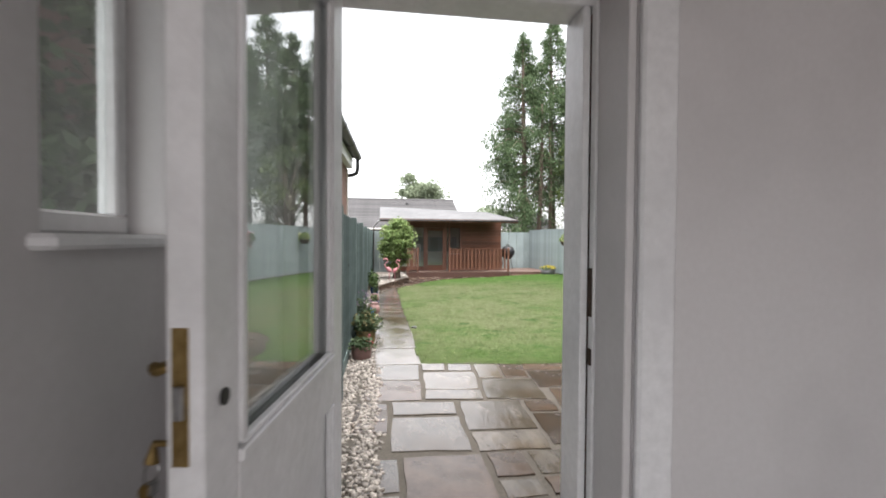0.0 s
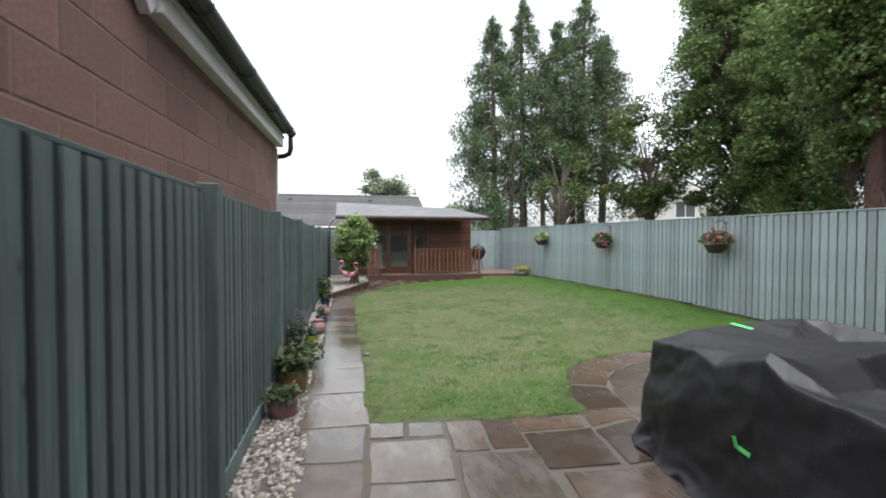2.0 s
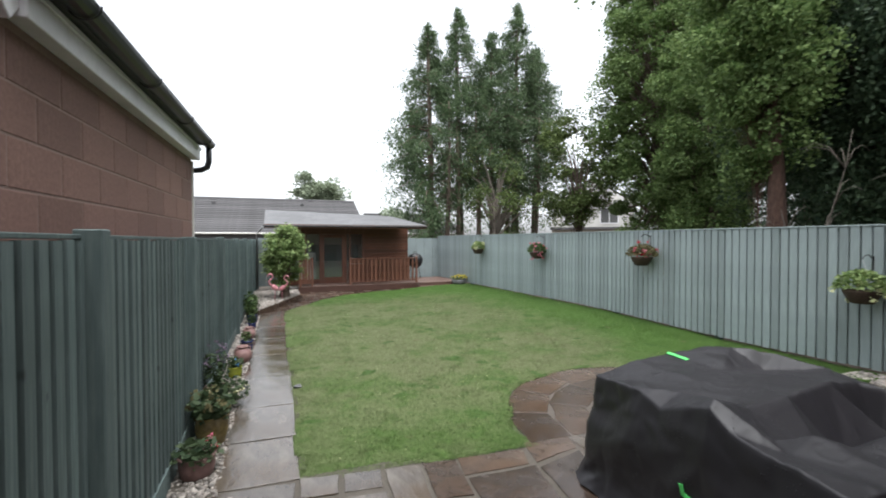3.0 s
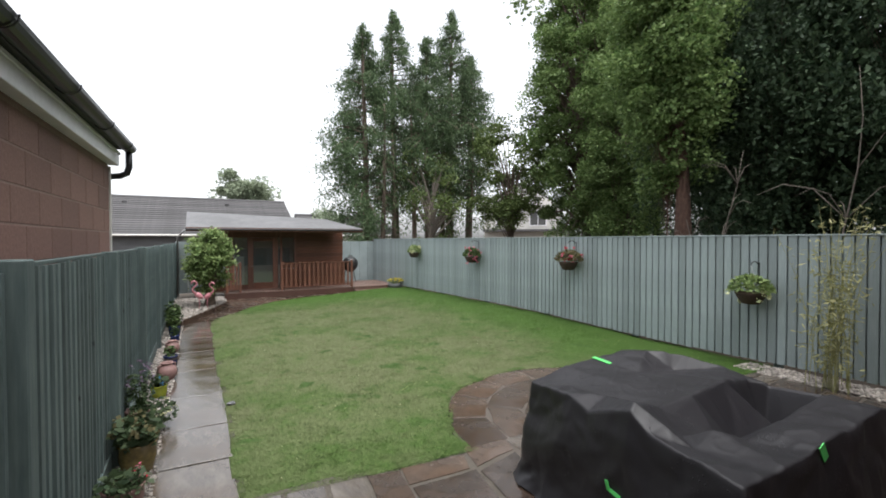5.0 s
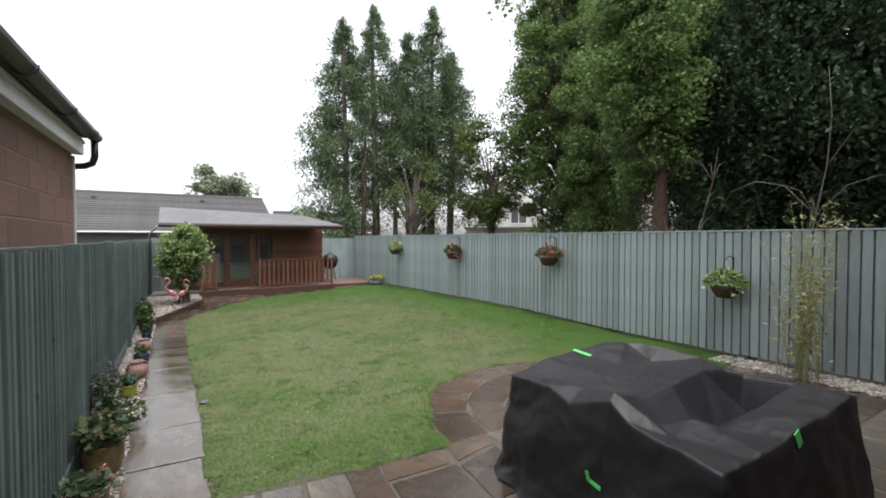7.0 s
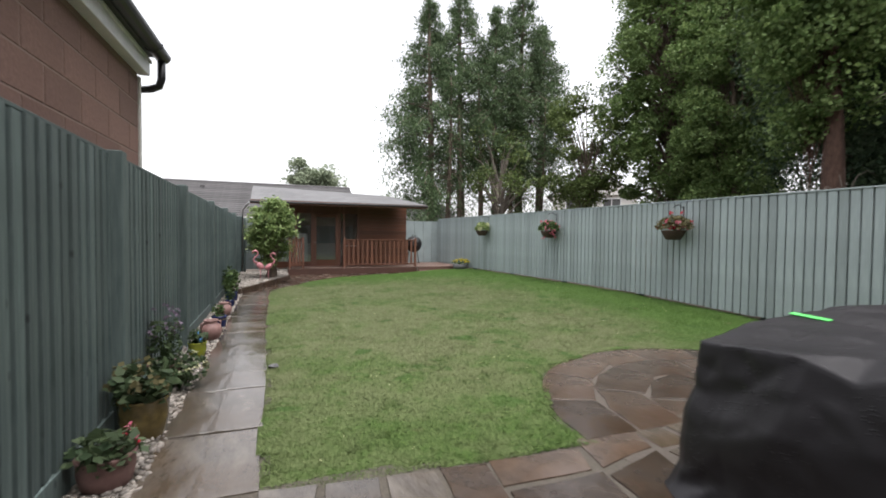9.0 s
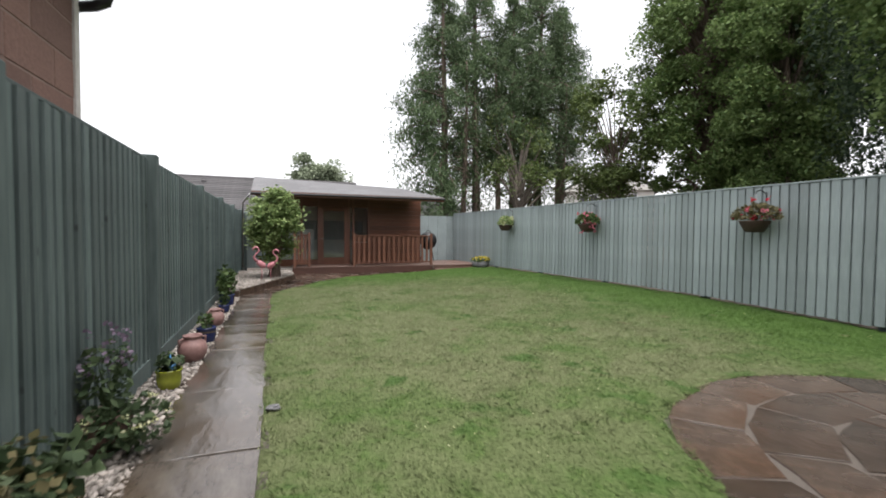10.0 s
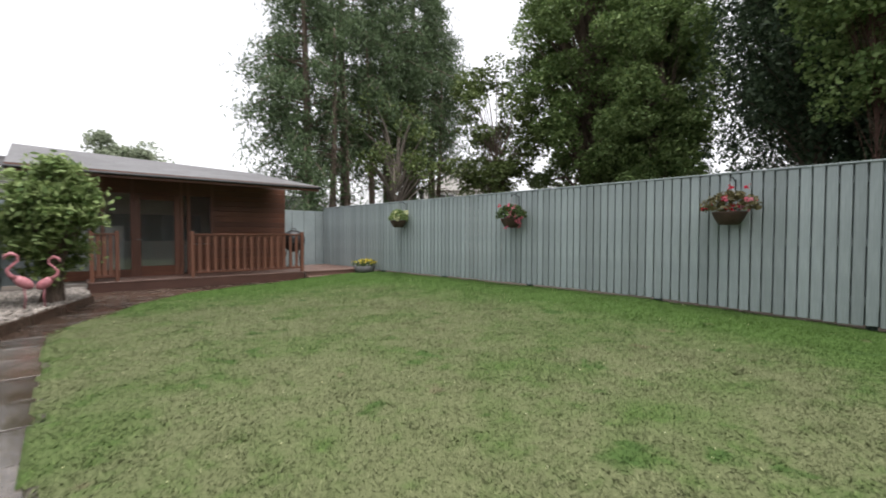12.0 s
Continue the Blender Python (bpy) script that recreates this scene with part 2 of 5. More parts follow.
M["tab"] = surface("bright_green_tab", (0.09, 0.55, 0.12), (0.13, 0.66, 0.17), 0.5, 60, 4, vary=0, bump=0)
M["bark"] = surface("brown_bark", (0.06, 0.043, 0.032), (0.17, 0.125, 0.095), 0.9, 14, 1.5, (1, 1, 0.2), 0.8, vary=0.2, height=0.03)
M["ivybark"] = surface("shaggy_red_bark", (0.055, 0.03, 0.022), (0.15, 0.085, 0.06), 0.95, 22, 2.5, (1, 1, 0.35), 1.0, vary=0, height=0.06)
M["twig"] = surface("grey_bare_twig", (0.09, 0.075, 0.06), (0.2, 0.17, 0.14), 0.9, 20, 2, vary=0)
M["conifer"] = leafy("conifer_spray", (0.05, 0.088, 0.038), (0.155, 0.215, 0.11))
M["yew"] = leafy("dark_yew_spray", (0.019, 0.04, 0.021), (0.078, 0.115, 0.06))
M["ivy"] = leafy("ivy_leaf", (0.062, 0.118, 0.033), (0.24, 0.325, 0.12))
M["broad"] = leafy("broad_leaf", (0.055, 0.09, 0.026), (0.17, 0.215, 0.075))
# haze of distance is mixed into this pale leaf colour
M["hazed_far_leaf"] = leafy("hazed_distant_leaf", (0.2, 0.245, 0.16), (0.34, 0.385, 0.27), patch=0.3)
M["shrub"] = leafy("shrub_leaf", (0.085, 0.15, 0.045), (0.31, 0.385, 0.155), patch=2)
M["potleaf"] = leafy("pot_plant_leaf", (0.03, 0.06, 0.02), (0.10, 0.145, 0.05), patch=4)
M["dullleaf"] = leafy("dull_pot_leaf", (0.03, 0.055, 0.025), (0.11, 0.15, 0.075), patch=4)
M["bronze"] = leafy("bronze_leaf", (0.085, 0.08, 0.035), (0.2, 0.175, 0.09), patch=9)
M["bambooleaf"] = leafy("bamboo_leaf", (0.26, 0.27, 0.11), (0.46, 0.44, 0.23), patch=4)
M["grass"] = lawn_mat("grass_blade", True)
M["red"] = leafy("red_petal", (0.45, 0.012, 0.03), (0.7, 0.05, 0.1), patch=9)
M["pink"] = leafy("pink_petal", (0.6, 0.12, 0.2), (0.8, 0.32, 0.38), patch=9)
M["yellow"] = leafy("yellow_petal", (0.55, 0.42, 0.03), (0.8, 0.68, 0.1), patch=9)
M["pale"] = leafy("cream_petal", (0.5, 0.52, 0.25), (0.75, 0.75, 0.5), patch=9)
M["mauve"] = leafy("mauve_petal", (0.14, 0.105, 0.15), (0.23, 0.18, 0.24), patch=9)
M["terracotta"] = surface("terracotta", (0.18, 0.095, 0.086), (0.26, 0.155, 0.14), 0.6, 30, 4, vary=0.1)
M["blue_glaze"] = surface("blue_glaze", (0.008, 0.014, 0.06), (0.018, 0.03, 0.11), 0.15, 20, 4, vary=0, bump=0.05)
M["blue_plastic"] = surface("blue_plastic", (0.05, 0.2, 0.45), (0.08, 0.28, 0.55), 0.4, 20, 4, vary=0, bump=0.05)
M["lime_glaze"] = surface("lime_glaze", (0.22, 0.25, 0.02), (0.32, 0.35, 0.04), 0.2, 20, 4, vary=0, bump=0.05)
M["brown_glaze"] = surface("mottled_brown_glaze", (0.07, 0.05, 0.016), (0.2, 0.15, 0.05), 0.2, 14, 5, vary=0, bump=0.1)
M["coir"] = surface("brown_coir", (0.028, 0.018, 0.012), (0.075, 0.047, 0.03), 0.95, 60, 8, vary=0, bump=0.8, height=0.01)
M["flamingo"] = surface("pink_plastic", (0.36, 0.1, 0.13), (0.58, 0.27, 0.29), 0.45, 16, 9, vary=0, bump=0.05)
M["steel"] = surface("dull_steel", (0.3, 0.3, 0.3), (0.45, 0.45, 0.45), 0.35, 30, 4, vary=0, metal=1.0)
M["brass"] = surface("worn_brass", (0.2, 0.13, 0.05), (0.42, 0.3, 0.13), 0.4, 30, 8, vary=0, metal=1.0)
M["bbq"] = surface("black_enamel", (0.006, 0.006, 0.007), (0.014, 0.014, 0.015), 0.5, 20, 3, vary=0, bump=0.02)
M["room"] = surface("pale_lining_board", (0.52, 0.5, 0.46), (0.64, 0.62, 0.57), 0.7, 20, 2, vary=0.05)
M["floor"] = surface("grey_vinyl_floor", (0.2, 0.19, 0.17), (0.3, 0.28, 0.25), 0.4, 20, 2, vary=0)
M["glass"] = glass_mat("window_glass")
M["dim"] = surface("dim_room", (0.06, 0.06, 0.06), (0.1, 0.1, 0.095), 0.9, 10, 1, vary=0)


# ---- building helpers ----
def empty(name, at=(0, 0, 0), rz=0):
    ob = new(name)
    ob.empty_display_size = 0.1
    ob.matrix_world = pose(*at, 0, 0, rz)
    return ob


def mesh_of(name, bm, material):
    me = bpy.data.meshes.new(name)
    bm.normal_update()
    bm.to_mesh(me)
    bm.free()
    me.materials.append(material)
    return me


def part(name, bm, material, parent=None, label="", at=None, smooth=False):
    """Links a bmesh, or a ready mesh, as one object; at: its pose under the parent."""
    me = bm if isinstance(bm, bpy.types.Mesh) else mesh_of(name, bm, material)
    if smooth:
        me.polygons.foreach_set("use_smooth", [True] * len(me.polygons))
    ob = new(name, me)
    if parent is not None:
        ob.parent = parent
    if at is not None:
        ob.matrix_local = at
    if label:
        ob["label"] = label
    return ob


def box(x0, x1, y0, y1, z0, z1, bevel=0.0, bm=None, seg=1):
    own = bm is None
    b = bmesh.new()
    bmesh.ops.create_cube(b, size=1.0, matrix=Matrix.LocRotScale(((x0 + x1) / 2, (y0 + y1) / 2, (z0 + z1) / 2), None, (x1 - x0, y1 - y0, z1 - z0)))
    if bevel:
        bmesh.ops.bevel(b, geom=b.edges[:], offset=bevel, segments=seg, affect="EDGES")
    if own:
        return b
    me = bpy.data.meshes.new("t")
    b.to_mesh(me)
    b.free()
    bm.from_mesh(me)
    bpy.data.meshes.remove(me)
    return bm


def prism(points, z0, z1, chamfer=0.0):
    """An upright prism over a plan outline (counter-clockwise), its top edge chamfered."""
    b = bmesh.new()
    c = Vector((sum(p[0] for p in points) / len(points), sum(p[1] for p in points) / len(points), 0))
    low = [b.verts.new((x, y, z0)) for x, y in points]
    rings = [low]
    if chamfer:
        rings.append([b.verts.new((x, y, z1 - chamfer)) for x, y in points])
        inner = []
        for x, y in points:
            d = (c - Vector((x, y, 0)))
            d = d.normalized() * chamfer
            inner.append(b.verts.new((x + d.x, y + d.y, z1)))
        rings.append(inner)
    else:
        rings.append([b.verts.new((x, y, z1)) for x, y in points])
    n = len(points)
    for a, d in zip(rings, rings[1:]):
        for i in range(n):
            b.faces.new((a[i], a[(i + 1) % n], d[(i + 1) % n], d[i]))
    b.faces.new(rings[-1])
    return b


def lathe(profile, seg=20, bm=None):
    """A turned shape from (radius, height) pairs."""
    b = bm or bmesh.new()
    rings = []
    for r, z in profile:
        if r < 1e-4:
            rings.append([b.verts.new((0, 0, z))])
        else:
            rings.append([b.verts.new((r * math.cos(2 * math.pi * i / seg), r * math.sin(2 * math.pi * i / seg), z)) for i in range(seg)])
    for a, d in zip(rings, rings[1:]):
        for i in range(seg):
            j = (i + 1) % seg
            if len(a) == 1 and len(d) == 1:
                continue
            if len(a) == 1:
                b.faces.new((a[0], d[j], d[i]))
            elif len(d) == 1:
                b.faces.new((a[i], a[j], d[0]))
            else:
                b.faces.new((a[i], a[j], d[j], d[i]))
    return b


def tube(points, radii, seg=7, bm=None):
    """A tapering tube through the points."""
    b = bm or bmesh.new()
    pts = [Vector(p) for p in points]
    if not hasattr(radii, "__len__"):
        radii = [radii] * len(pts)
    rings = []
    for i, p in enumerate(pts):
        d = (pts[min(i + 1, len(pts) - 1)] - pts[max(i - 1, 0)]).normalized()
        s = d.cross(Vector((0.31, 0.95, 0.05)))
        s = s.normalized() if s.length > 0.05 else d.cross(Vector((1, 0, 0))).normalized()
        u = d.cross(s)
        rings.append([b.verts.new(p + (s * math.cos(2 * math.pi * k / seg) + u * math.sin(2 * math.pi * k / seg)) * radii[i]) for k in range(seg)])
    for a, d in zip(rings, rings[1:]):
        for k in range(seg):
            b.faces.new((a[k], a[(k + 1) % seg], d[(k + 1) % seg], d[k]))
    b.faces.new(list(reversed(rings[0])))
    b.faces.new(rings[-1])
    return b


def raw_mesh(name, verts, loops_per_face, material):
    """A mesh from arrays: every face has the same number of corners, in order."""
    me = bpy.data.meshes.new(name)
    nv = len(verts)
    nf = nv // loops_per_face
    me.vertices.add(nv)
    me.vertices.foreach_set("co", np.ascontiguousarray(verts, dtype=np.float32).ravel())
    me.loops.add(nv)
    me.loops.foreach_set("vertex_index", np.arange(nv, dtype=np.int32))
    me.polygons.add(nf)
    me.polygons.foreach_set("loop_start", np.arange(0, nv, loops_per_face, dtype=np.int32))
    me.update(calc_edges=True)
    me.materials.append(material)
    return me


def leaves(name, centres, size, material, rng, droop=0.0, slim=0.5, up=0.3):
    """Pointed leaves of four corners round the given places."""
    n = len(centres)
    d = rng.normal(size=(n, 3))
    d[:, 2] = d[:, 2] * 0.6 - droop
    d /= np.linalg.norm(d, axis=1)[:, None] + 1e-9
    o = rng.normal(size=(n, 3)) + np.array((0, 0, up))
    s = np.cross(d, o)
    s /= np.linalg.norm(s, axis=1)[:, None] + 1e-9
    L = (size * rng.uniform(0.6, 1.4, n))[:, None]
    q = np.stack([centres - d * L * 0.5, centres + s * L * slim * 0.5, centres + d * L * 0.5, centres - s * L * slim * 0.5], axis=1)
    return raw_mesh(name, q.reshape(-1, 3), 4, material)


def smooth(t):
    t = min(1.0, max(0.0, t))
    return t * t * (3 - 2 * t)


def gz(x, y):
    """Height of the garden's ground."""
    return 0.13 * smooth((x - 3.6) / 3.2) * smooth((y - 6.0) / 5.0)


def fence_x(y):
    return 7.75 - 0.055 * y

# ---- ground, lawn, paving ----
rng = np.random.default_rng(4)
bm = bmesh.new()
bmesh.ops.create_grid(bm, x_segments=40, y_segments=40, size=400)
for v in bm.verts:
    v.co.z = -0.09
tagged(part("ground", bm, M["soil"]), "dark bare earth reaching out under the gardens", "ground", kind="structure")


def lawn_far(x):
    return np.interp(x, (0.3, 0.8, 1.7, 2.5, 3.4, 5.0, 7.2), (13.1, 14.1, 15.5, 16.2, 16.6, 16.95, 16.8))


def in_lawn(x, y, inset=0.0):
    wob = 0.025 * math.sin(5 * y) + 0.02 * math.sin(13 * y + 1)
    if x < 0.30 + wob + inset or x > fence_x(y) + 0.06 - inset or y > lawn_far(x) - inset:
        return False
    if math.hypot(x - 3.9, y - 4.95) < 1.7 + inset + 0.03 * math.sin(9 * math.atan2(y - 4.95, x - 3.9)):
        return False
    return y > 5.085 - 0.08 * min(1.9, max(0.0, x - 0.3)) + inset + 0.015 * math.sin(7 * x)


def lawn_z(x, y):
    return gz(x, y) + 0.004 + 0.018 * noise.noise((x * 1.3, y * 1.3, 0))


bm = bmesh.new()
cell, cache = 0.08, {}
for i in range(0, 92):
    for j in range(0, 155):
        x, y = 0.2 + i * cell, 4.9 + j * cell
        if in_lawn(x + cell / 2, y + cell / 2):
            vs = []
            for a, b in ((i, j), (i + 1, j), (i + 1, j + 1), (i, j + 1)):
                if (a, b) not in cache:
                    px, py = 0.2 + a * cell, 4.9 + b * cell
                    cache[a, b] = bm.verts.new((px, py, lawn_z(px, py)))
                vs.append(cache[a, b])
            bm.faces.new(vs)
edges = [e for e in bm.edges if e.is_boundary]
out = bmesh.ops.extrude_edge_only(bm, edges=edges)
for v in (g for g in out["geom"] if isinstance(g, bmesh.types.BMVert)):
    v.co.z -= 0.07
lawn = tagged(part("lawn", bm, M["turf"], smooth=True), "mown lawn, green with yellowed dry patches", "lawn", kind="structure")

count = 520000
gx, gy = rng.uniform(0.3, 7.5, count), 4.88 + 12.1 * rng.uniform(0, 1, count) ** 1.5
keep = np.array([in_lawn(a, b, -0.03) for a, b in zip(gx, gy)])
gx, gy = gx[keep], gy[keep]
n = len(gx)
base = np.stack([gx, gy, np.array([lawn_z(a, b) - 0.003 for a, b in zip(gx, gy)])], axis=1)
ang, lean = rng.uniform(0, 2 * math.pi, n), rng.uniform(0, 2 * math.pi, n)
thick = np.array([max(0.0, noise.noise((a * 2.3, b * 2.3, 7)) + 0.5 * noise.noise((a * 7, b * 7, 3))) for a, b in zip(gx, gy)])
hgt, wid = rng.uniform(0.006, 0.022, n) * (1 + 0.9 * thick), rng.uniform(0.003, 0.006, n) * (1 + 0.06 * (gy - 5))
side = np.stack([np.cos(ang) * wid, np.sin(ang) * wid, np.zeros(n)], axis=1)
tip = base + np.stack([np.cos(lean) * hgt * 1.3, np.sin(lean) * hgt * 1.3, hgt], axis=1)
blades = np.stack([base - side, base + side, tip], axis=1).reshape(-1, 3)
tagged(new("grass", raw_mesh("grass", blades, 3, M["grass"])), "short green and straw-coloured grass blades of the lawn", "grass", kind="stuff")

k = 1100
fx, fy = rng.uniform(0.4, 7.2, k), rng.uniform(5.2, 16.5, k)
spot = np.array([(a, b, lawn_z(a, b) + 0.014) for a, b in zip(fx, fy) if in_lawn(a, b, 0.05) and noise.noise((a * 0.9, b * 0.9, 4)) > -0.05])
tagged(new("clover", leaves("clover", np.repeat(spot, 3, axis=0) + rng.normal(size=(len(spot) * 3, 3)) * 0.004, 0.007, M["pale"], rng, 0, 0.9, 2)), "tiny pale clover heads scattered in the lawn", "clover", kind="stuff")

# paving bed under the slabs
bm = prism([(-0.56, 1.3), (6.95, 1.3), (6.95, 5.12), (5.5, 5.12), (5.2, 6.05), (4.4, 6.6), (3.5, 6.6), (2.7, 6.2), (2.25, 5.4), (2.15, 5.12),
            (0.36, 5.12), (0.36, 13.1), (1.7, 15.5), (3.4, 16.65), (5.0, 17.0), (5.0, 17.3), (0.6, 17.3), (0.6, 15.7), (-0.56, 12.9)], -0.08, -0.004)
paving = tagged(part("pavement", bm, M["mortar"]), "patio and garden path of wet riven stone slabs with sandy joints", "paving", kind="structure")


def slab(points, material, rnd, name="slab", top=0.006):
    """One riven slab with a wavering outline."""
    outl = []
    m = len(points)
    for i, (x, y) in enumerate(points):
        x2, y2 = points[(i + 1) % m]
        steps = max(2, int(math.hypot(x2 - x, y2 - y) / 0.14))
        for k in range(steps):
            f = k / steps
            j = 0.006 if k == 0 else 0.009
            outl.append((x + (x2 - x) * f + rnd.uniform(-j, j), y + (y2 - y) * f + rnd.uniform(-j, j)))
    cx, cy = sum(p[0] for p in outl) / len(outl), sum(p[1] for p in outl) / len(outl)
    b = prism([(x - cx, y - cy) for x, y in outl], -0.04, 0.0, 0.002)
    at = pose(cx, cy, top + rnd.uniform(-0.004, 0.004), rnd.uniform(-0.25, 0.25), rnd.uniform(-0.25, 0.25), 0)
    return part(name, b, material, paving, at=at)


rnd = random.Random(11)
gap = 0.022


def rect(x0, x1, y0, y1, material=None):
    slab([(x0 + gap, y0 + gap), (x1 - gap, y0 + gap), (x1 - gap, y1 - gap), (x0 + gap, y1 - gap)], material or M["stone"], rnd)


quads = (((0.31, 5.07), (0.58, 5.03), (0.55, 4.79), (0.3, 4.82)), ((0.62, 5.03), (0.89, 5.0), (0.86, 4.77), (0.59, 4.8)),
         ((0.3, 4.75), (0.87, 4.7), (0.8, 4.15), (0.27, 4.21)), ((0.27, 4.17), (0.81, 4.11), (0.78, 3.87), (0.25, 3.92)),
         ((-0.27, 5.08), (0.27, 5.04), (0.24, 4.51), (-0.31, 4.56)), ((-0.31, 4.52), (0.24, 4.46), (0.21, 3.91), (-0.35, 3.96)),
         ((0.93, 4.98), (1.19, 4.95), (1.14, 4.47), (0.88, 4.5)), ((1.22, 4.97), (1.48, 4.93), (1.42, 4.45), (1.17, 4.48)),
         ((1.51, 4.95), (2.08, 4.9), (2.0, 4.68), (1.47, 4.7)), ((0.9, 4.43), (1.45, 4.39), (1.38, 3.8), (0.82, 3.88)),
         ((1.47, 4.65), (2.03, 4.63), (1.94, 4.1), (1.44, 4.14)), ((1.5, 4.06), (2.12, 4.0), (1.9, 3.46), (1.42, 3.53)),
         ((-0.4, 3.88), (-0.11, 3.84), (-0.12, 3.26), (-0.4, 3.29)), ((-0.06, 3.86), (0.49, 3.81), (0.47, 3.55), (-0.06, 3.58)),
         ((-0.07, 3.53), (0.48, 3.5), (0.48, 2.9), (-0.09, 2.95)), ((0.55, 3.82), (1.1, 3.79), (1.07, 3.2), (0.52, 3.23)),
         ((1.15, 3.78), (1.4, 3.76), (1.38, 3.52), (1.13, 3.54)), ((0.53, 3.17), (1.07, 3.15), (1.05, 2.86), (0.53, 2.88)),
         ((1.13, 3.49), (1.88, 3.42), (1.86, 2.9), (1.1, 2.93)), ((2.06, 4.6), (2.5, 4.72), (2.4, 4.1), (2.0, 4.08)), ((2.14, 5.0), (2.6, 5.05), (2.52, 4.76), (2.07, 4.68)))
browns = (5, 7, 8, 10, 11, 12, 16, 18, 19, 20)
for i, qd in enumerate(quads):
    slab(list(reversed(qd)), M["flag" if i in browns else "stone"], rnd)


def split(x0, x1, y0, y1):
    w, d = x1 - x0, y1 - y0
    if w > 0.95 or (w > 0.65 and w > d and rnd.random() < 0.75):
        c = x0 + w * rnd.choice((0.4, 0.5, 0.62))
        split(x0, c, y0, y1)
        split(c, x1, y0, y1)
    elif d > 0.75 or (d > 0.5 and rnd.random() < 0.6):
        c = y0 + d * rnd.choice((0.4, 0.5, 0.62))
        split(x0, x1, y0, c)
        split(x0, x1, c, y1)
    else:
        rect(x0, x1, y0, y1, M["flag"] if rnd.random() < 0.35 else None)


split(-0.42, 2.0, 1.72, 2.86)
split(2.0, 6.9, 1.72, 4.05)
split(2.55, 6.9, 4.05, 5.08)


joints = (5.10, 5.86, 6.68, 7.72, 8.95, 9.6, 10.13, 10.7, 11.3, 12.0, 12.55, 13.0)
for a, b in zip(joints, joints[1:]):
    w = rnd.uniform(-0.03, 0.03)
    slab([(-0.28 + w, a + 0.01), (0.31, a - 0.01), (0.31, b - 0.03), (-0.28 + w, b - 0.01)], M["stone"], rnd)
# the path's end along the raised bed and the deck
for pts in ([(-0.25, 13.04), (0.33, 13.04), (0.66, 13.72), (0.08, 13.75)], [(0.1, 13.8), (0.68, 13.77), (1.05, 14.4), (0.36, 14.42)],
            [(0.38, 14.46), (1.07, 14.44), (1.5, 15.15), (0.68, 15.2)], [(0.7, 15.25), (1.52, 15.2), (1.95, 15.72), (1.1, 16.1), (0.84, 15.75)],
            [(1.14, 16.14), (1.98, 15.76), (2.6, 16.25), (2.1, 17.15), (0.84, 17.15), (0.84, 16.0)],
            [(2.64, 16.29), (3.6, 16.7), (3.6, 17.15), (2.16, 17.15)], [(3.64, 16.72), (4.95, 16.98), (4.95, 17.15), (3.64, 17.15)]):
    slab(pts, M["flag"], rnd)

part("joint_bed", prism([(3.9 + 1.66 * math.cos(2 * math.pi * q / 40), 4.95 + 1.66 * math.sin(2 * math.pi * q / 40)) for q in range(40)], -0.05, -0.001), M["tan_joint"], paving)
# round flagged area: rings of crazy-paved pieces
for ring, (r0, r1, k) in enumerate(((0.0, 0.42, 1), (0.42, 0.86, 6), (0.86, 1.28, 10), (1.28, 1.71, 15))):
    for i in range(k):
        a0, a1 = 2 * math.pi * (i + 0.5 * ring) / k, 2 * math.pi * (i + 1 + 0.5 * ring) / k
        if k == 1:
            pts = [(3.9 + 0.39 * math.cos(2 * math.pi * q / 7), 4.95 + 0.39 * math.sin(2 * math.pi * q / 7)) for q in range(7)]
        else:
            s = 0.011
            j0, j1 = rnd.uniform(-0.03, 0.02) if ring < 3 else 0, rnd.uniform(-0.01, 0.04)
            am = (a0 + a1) / 2
            pts = [(3.9 + r * math.cos(t), 4.95 + r * math.sin(t)) for r, t in
                   ((r0 + s + j1, a0 + s / r0), (r1 - s + j0, a0 + s / r1), (r1 - s + j0, am), (r1 - s, a1 - s / r1), (r0 + s, a1 - s / r0))]
        if max(p[1] for p in pts) > 5.12:
            slab(pts, M["flag"], rnd, "flagstone")


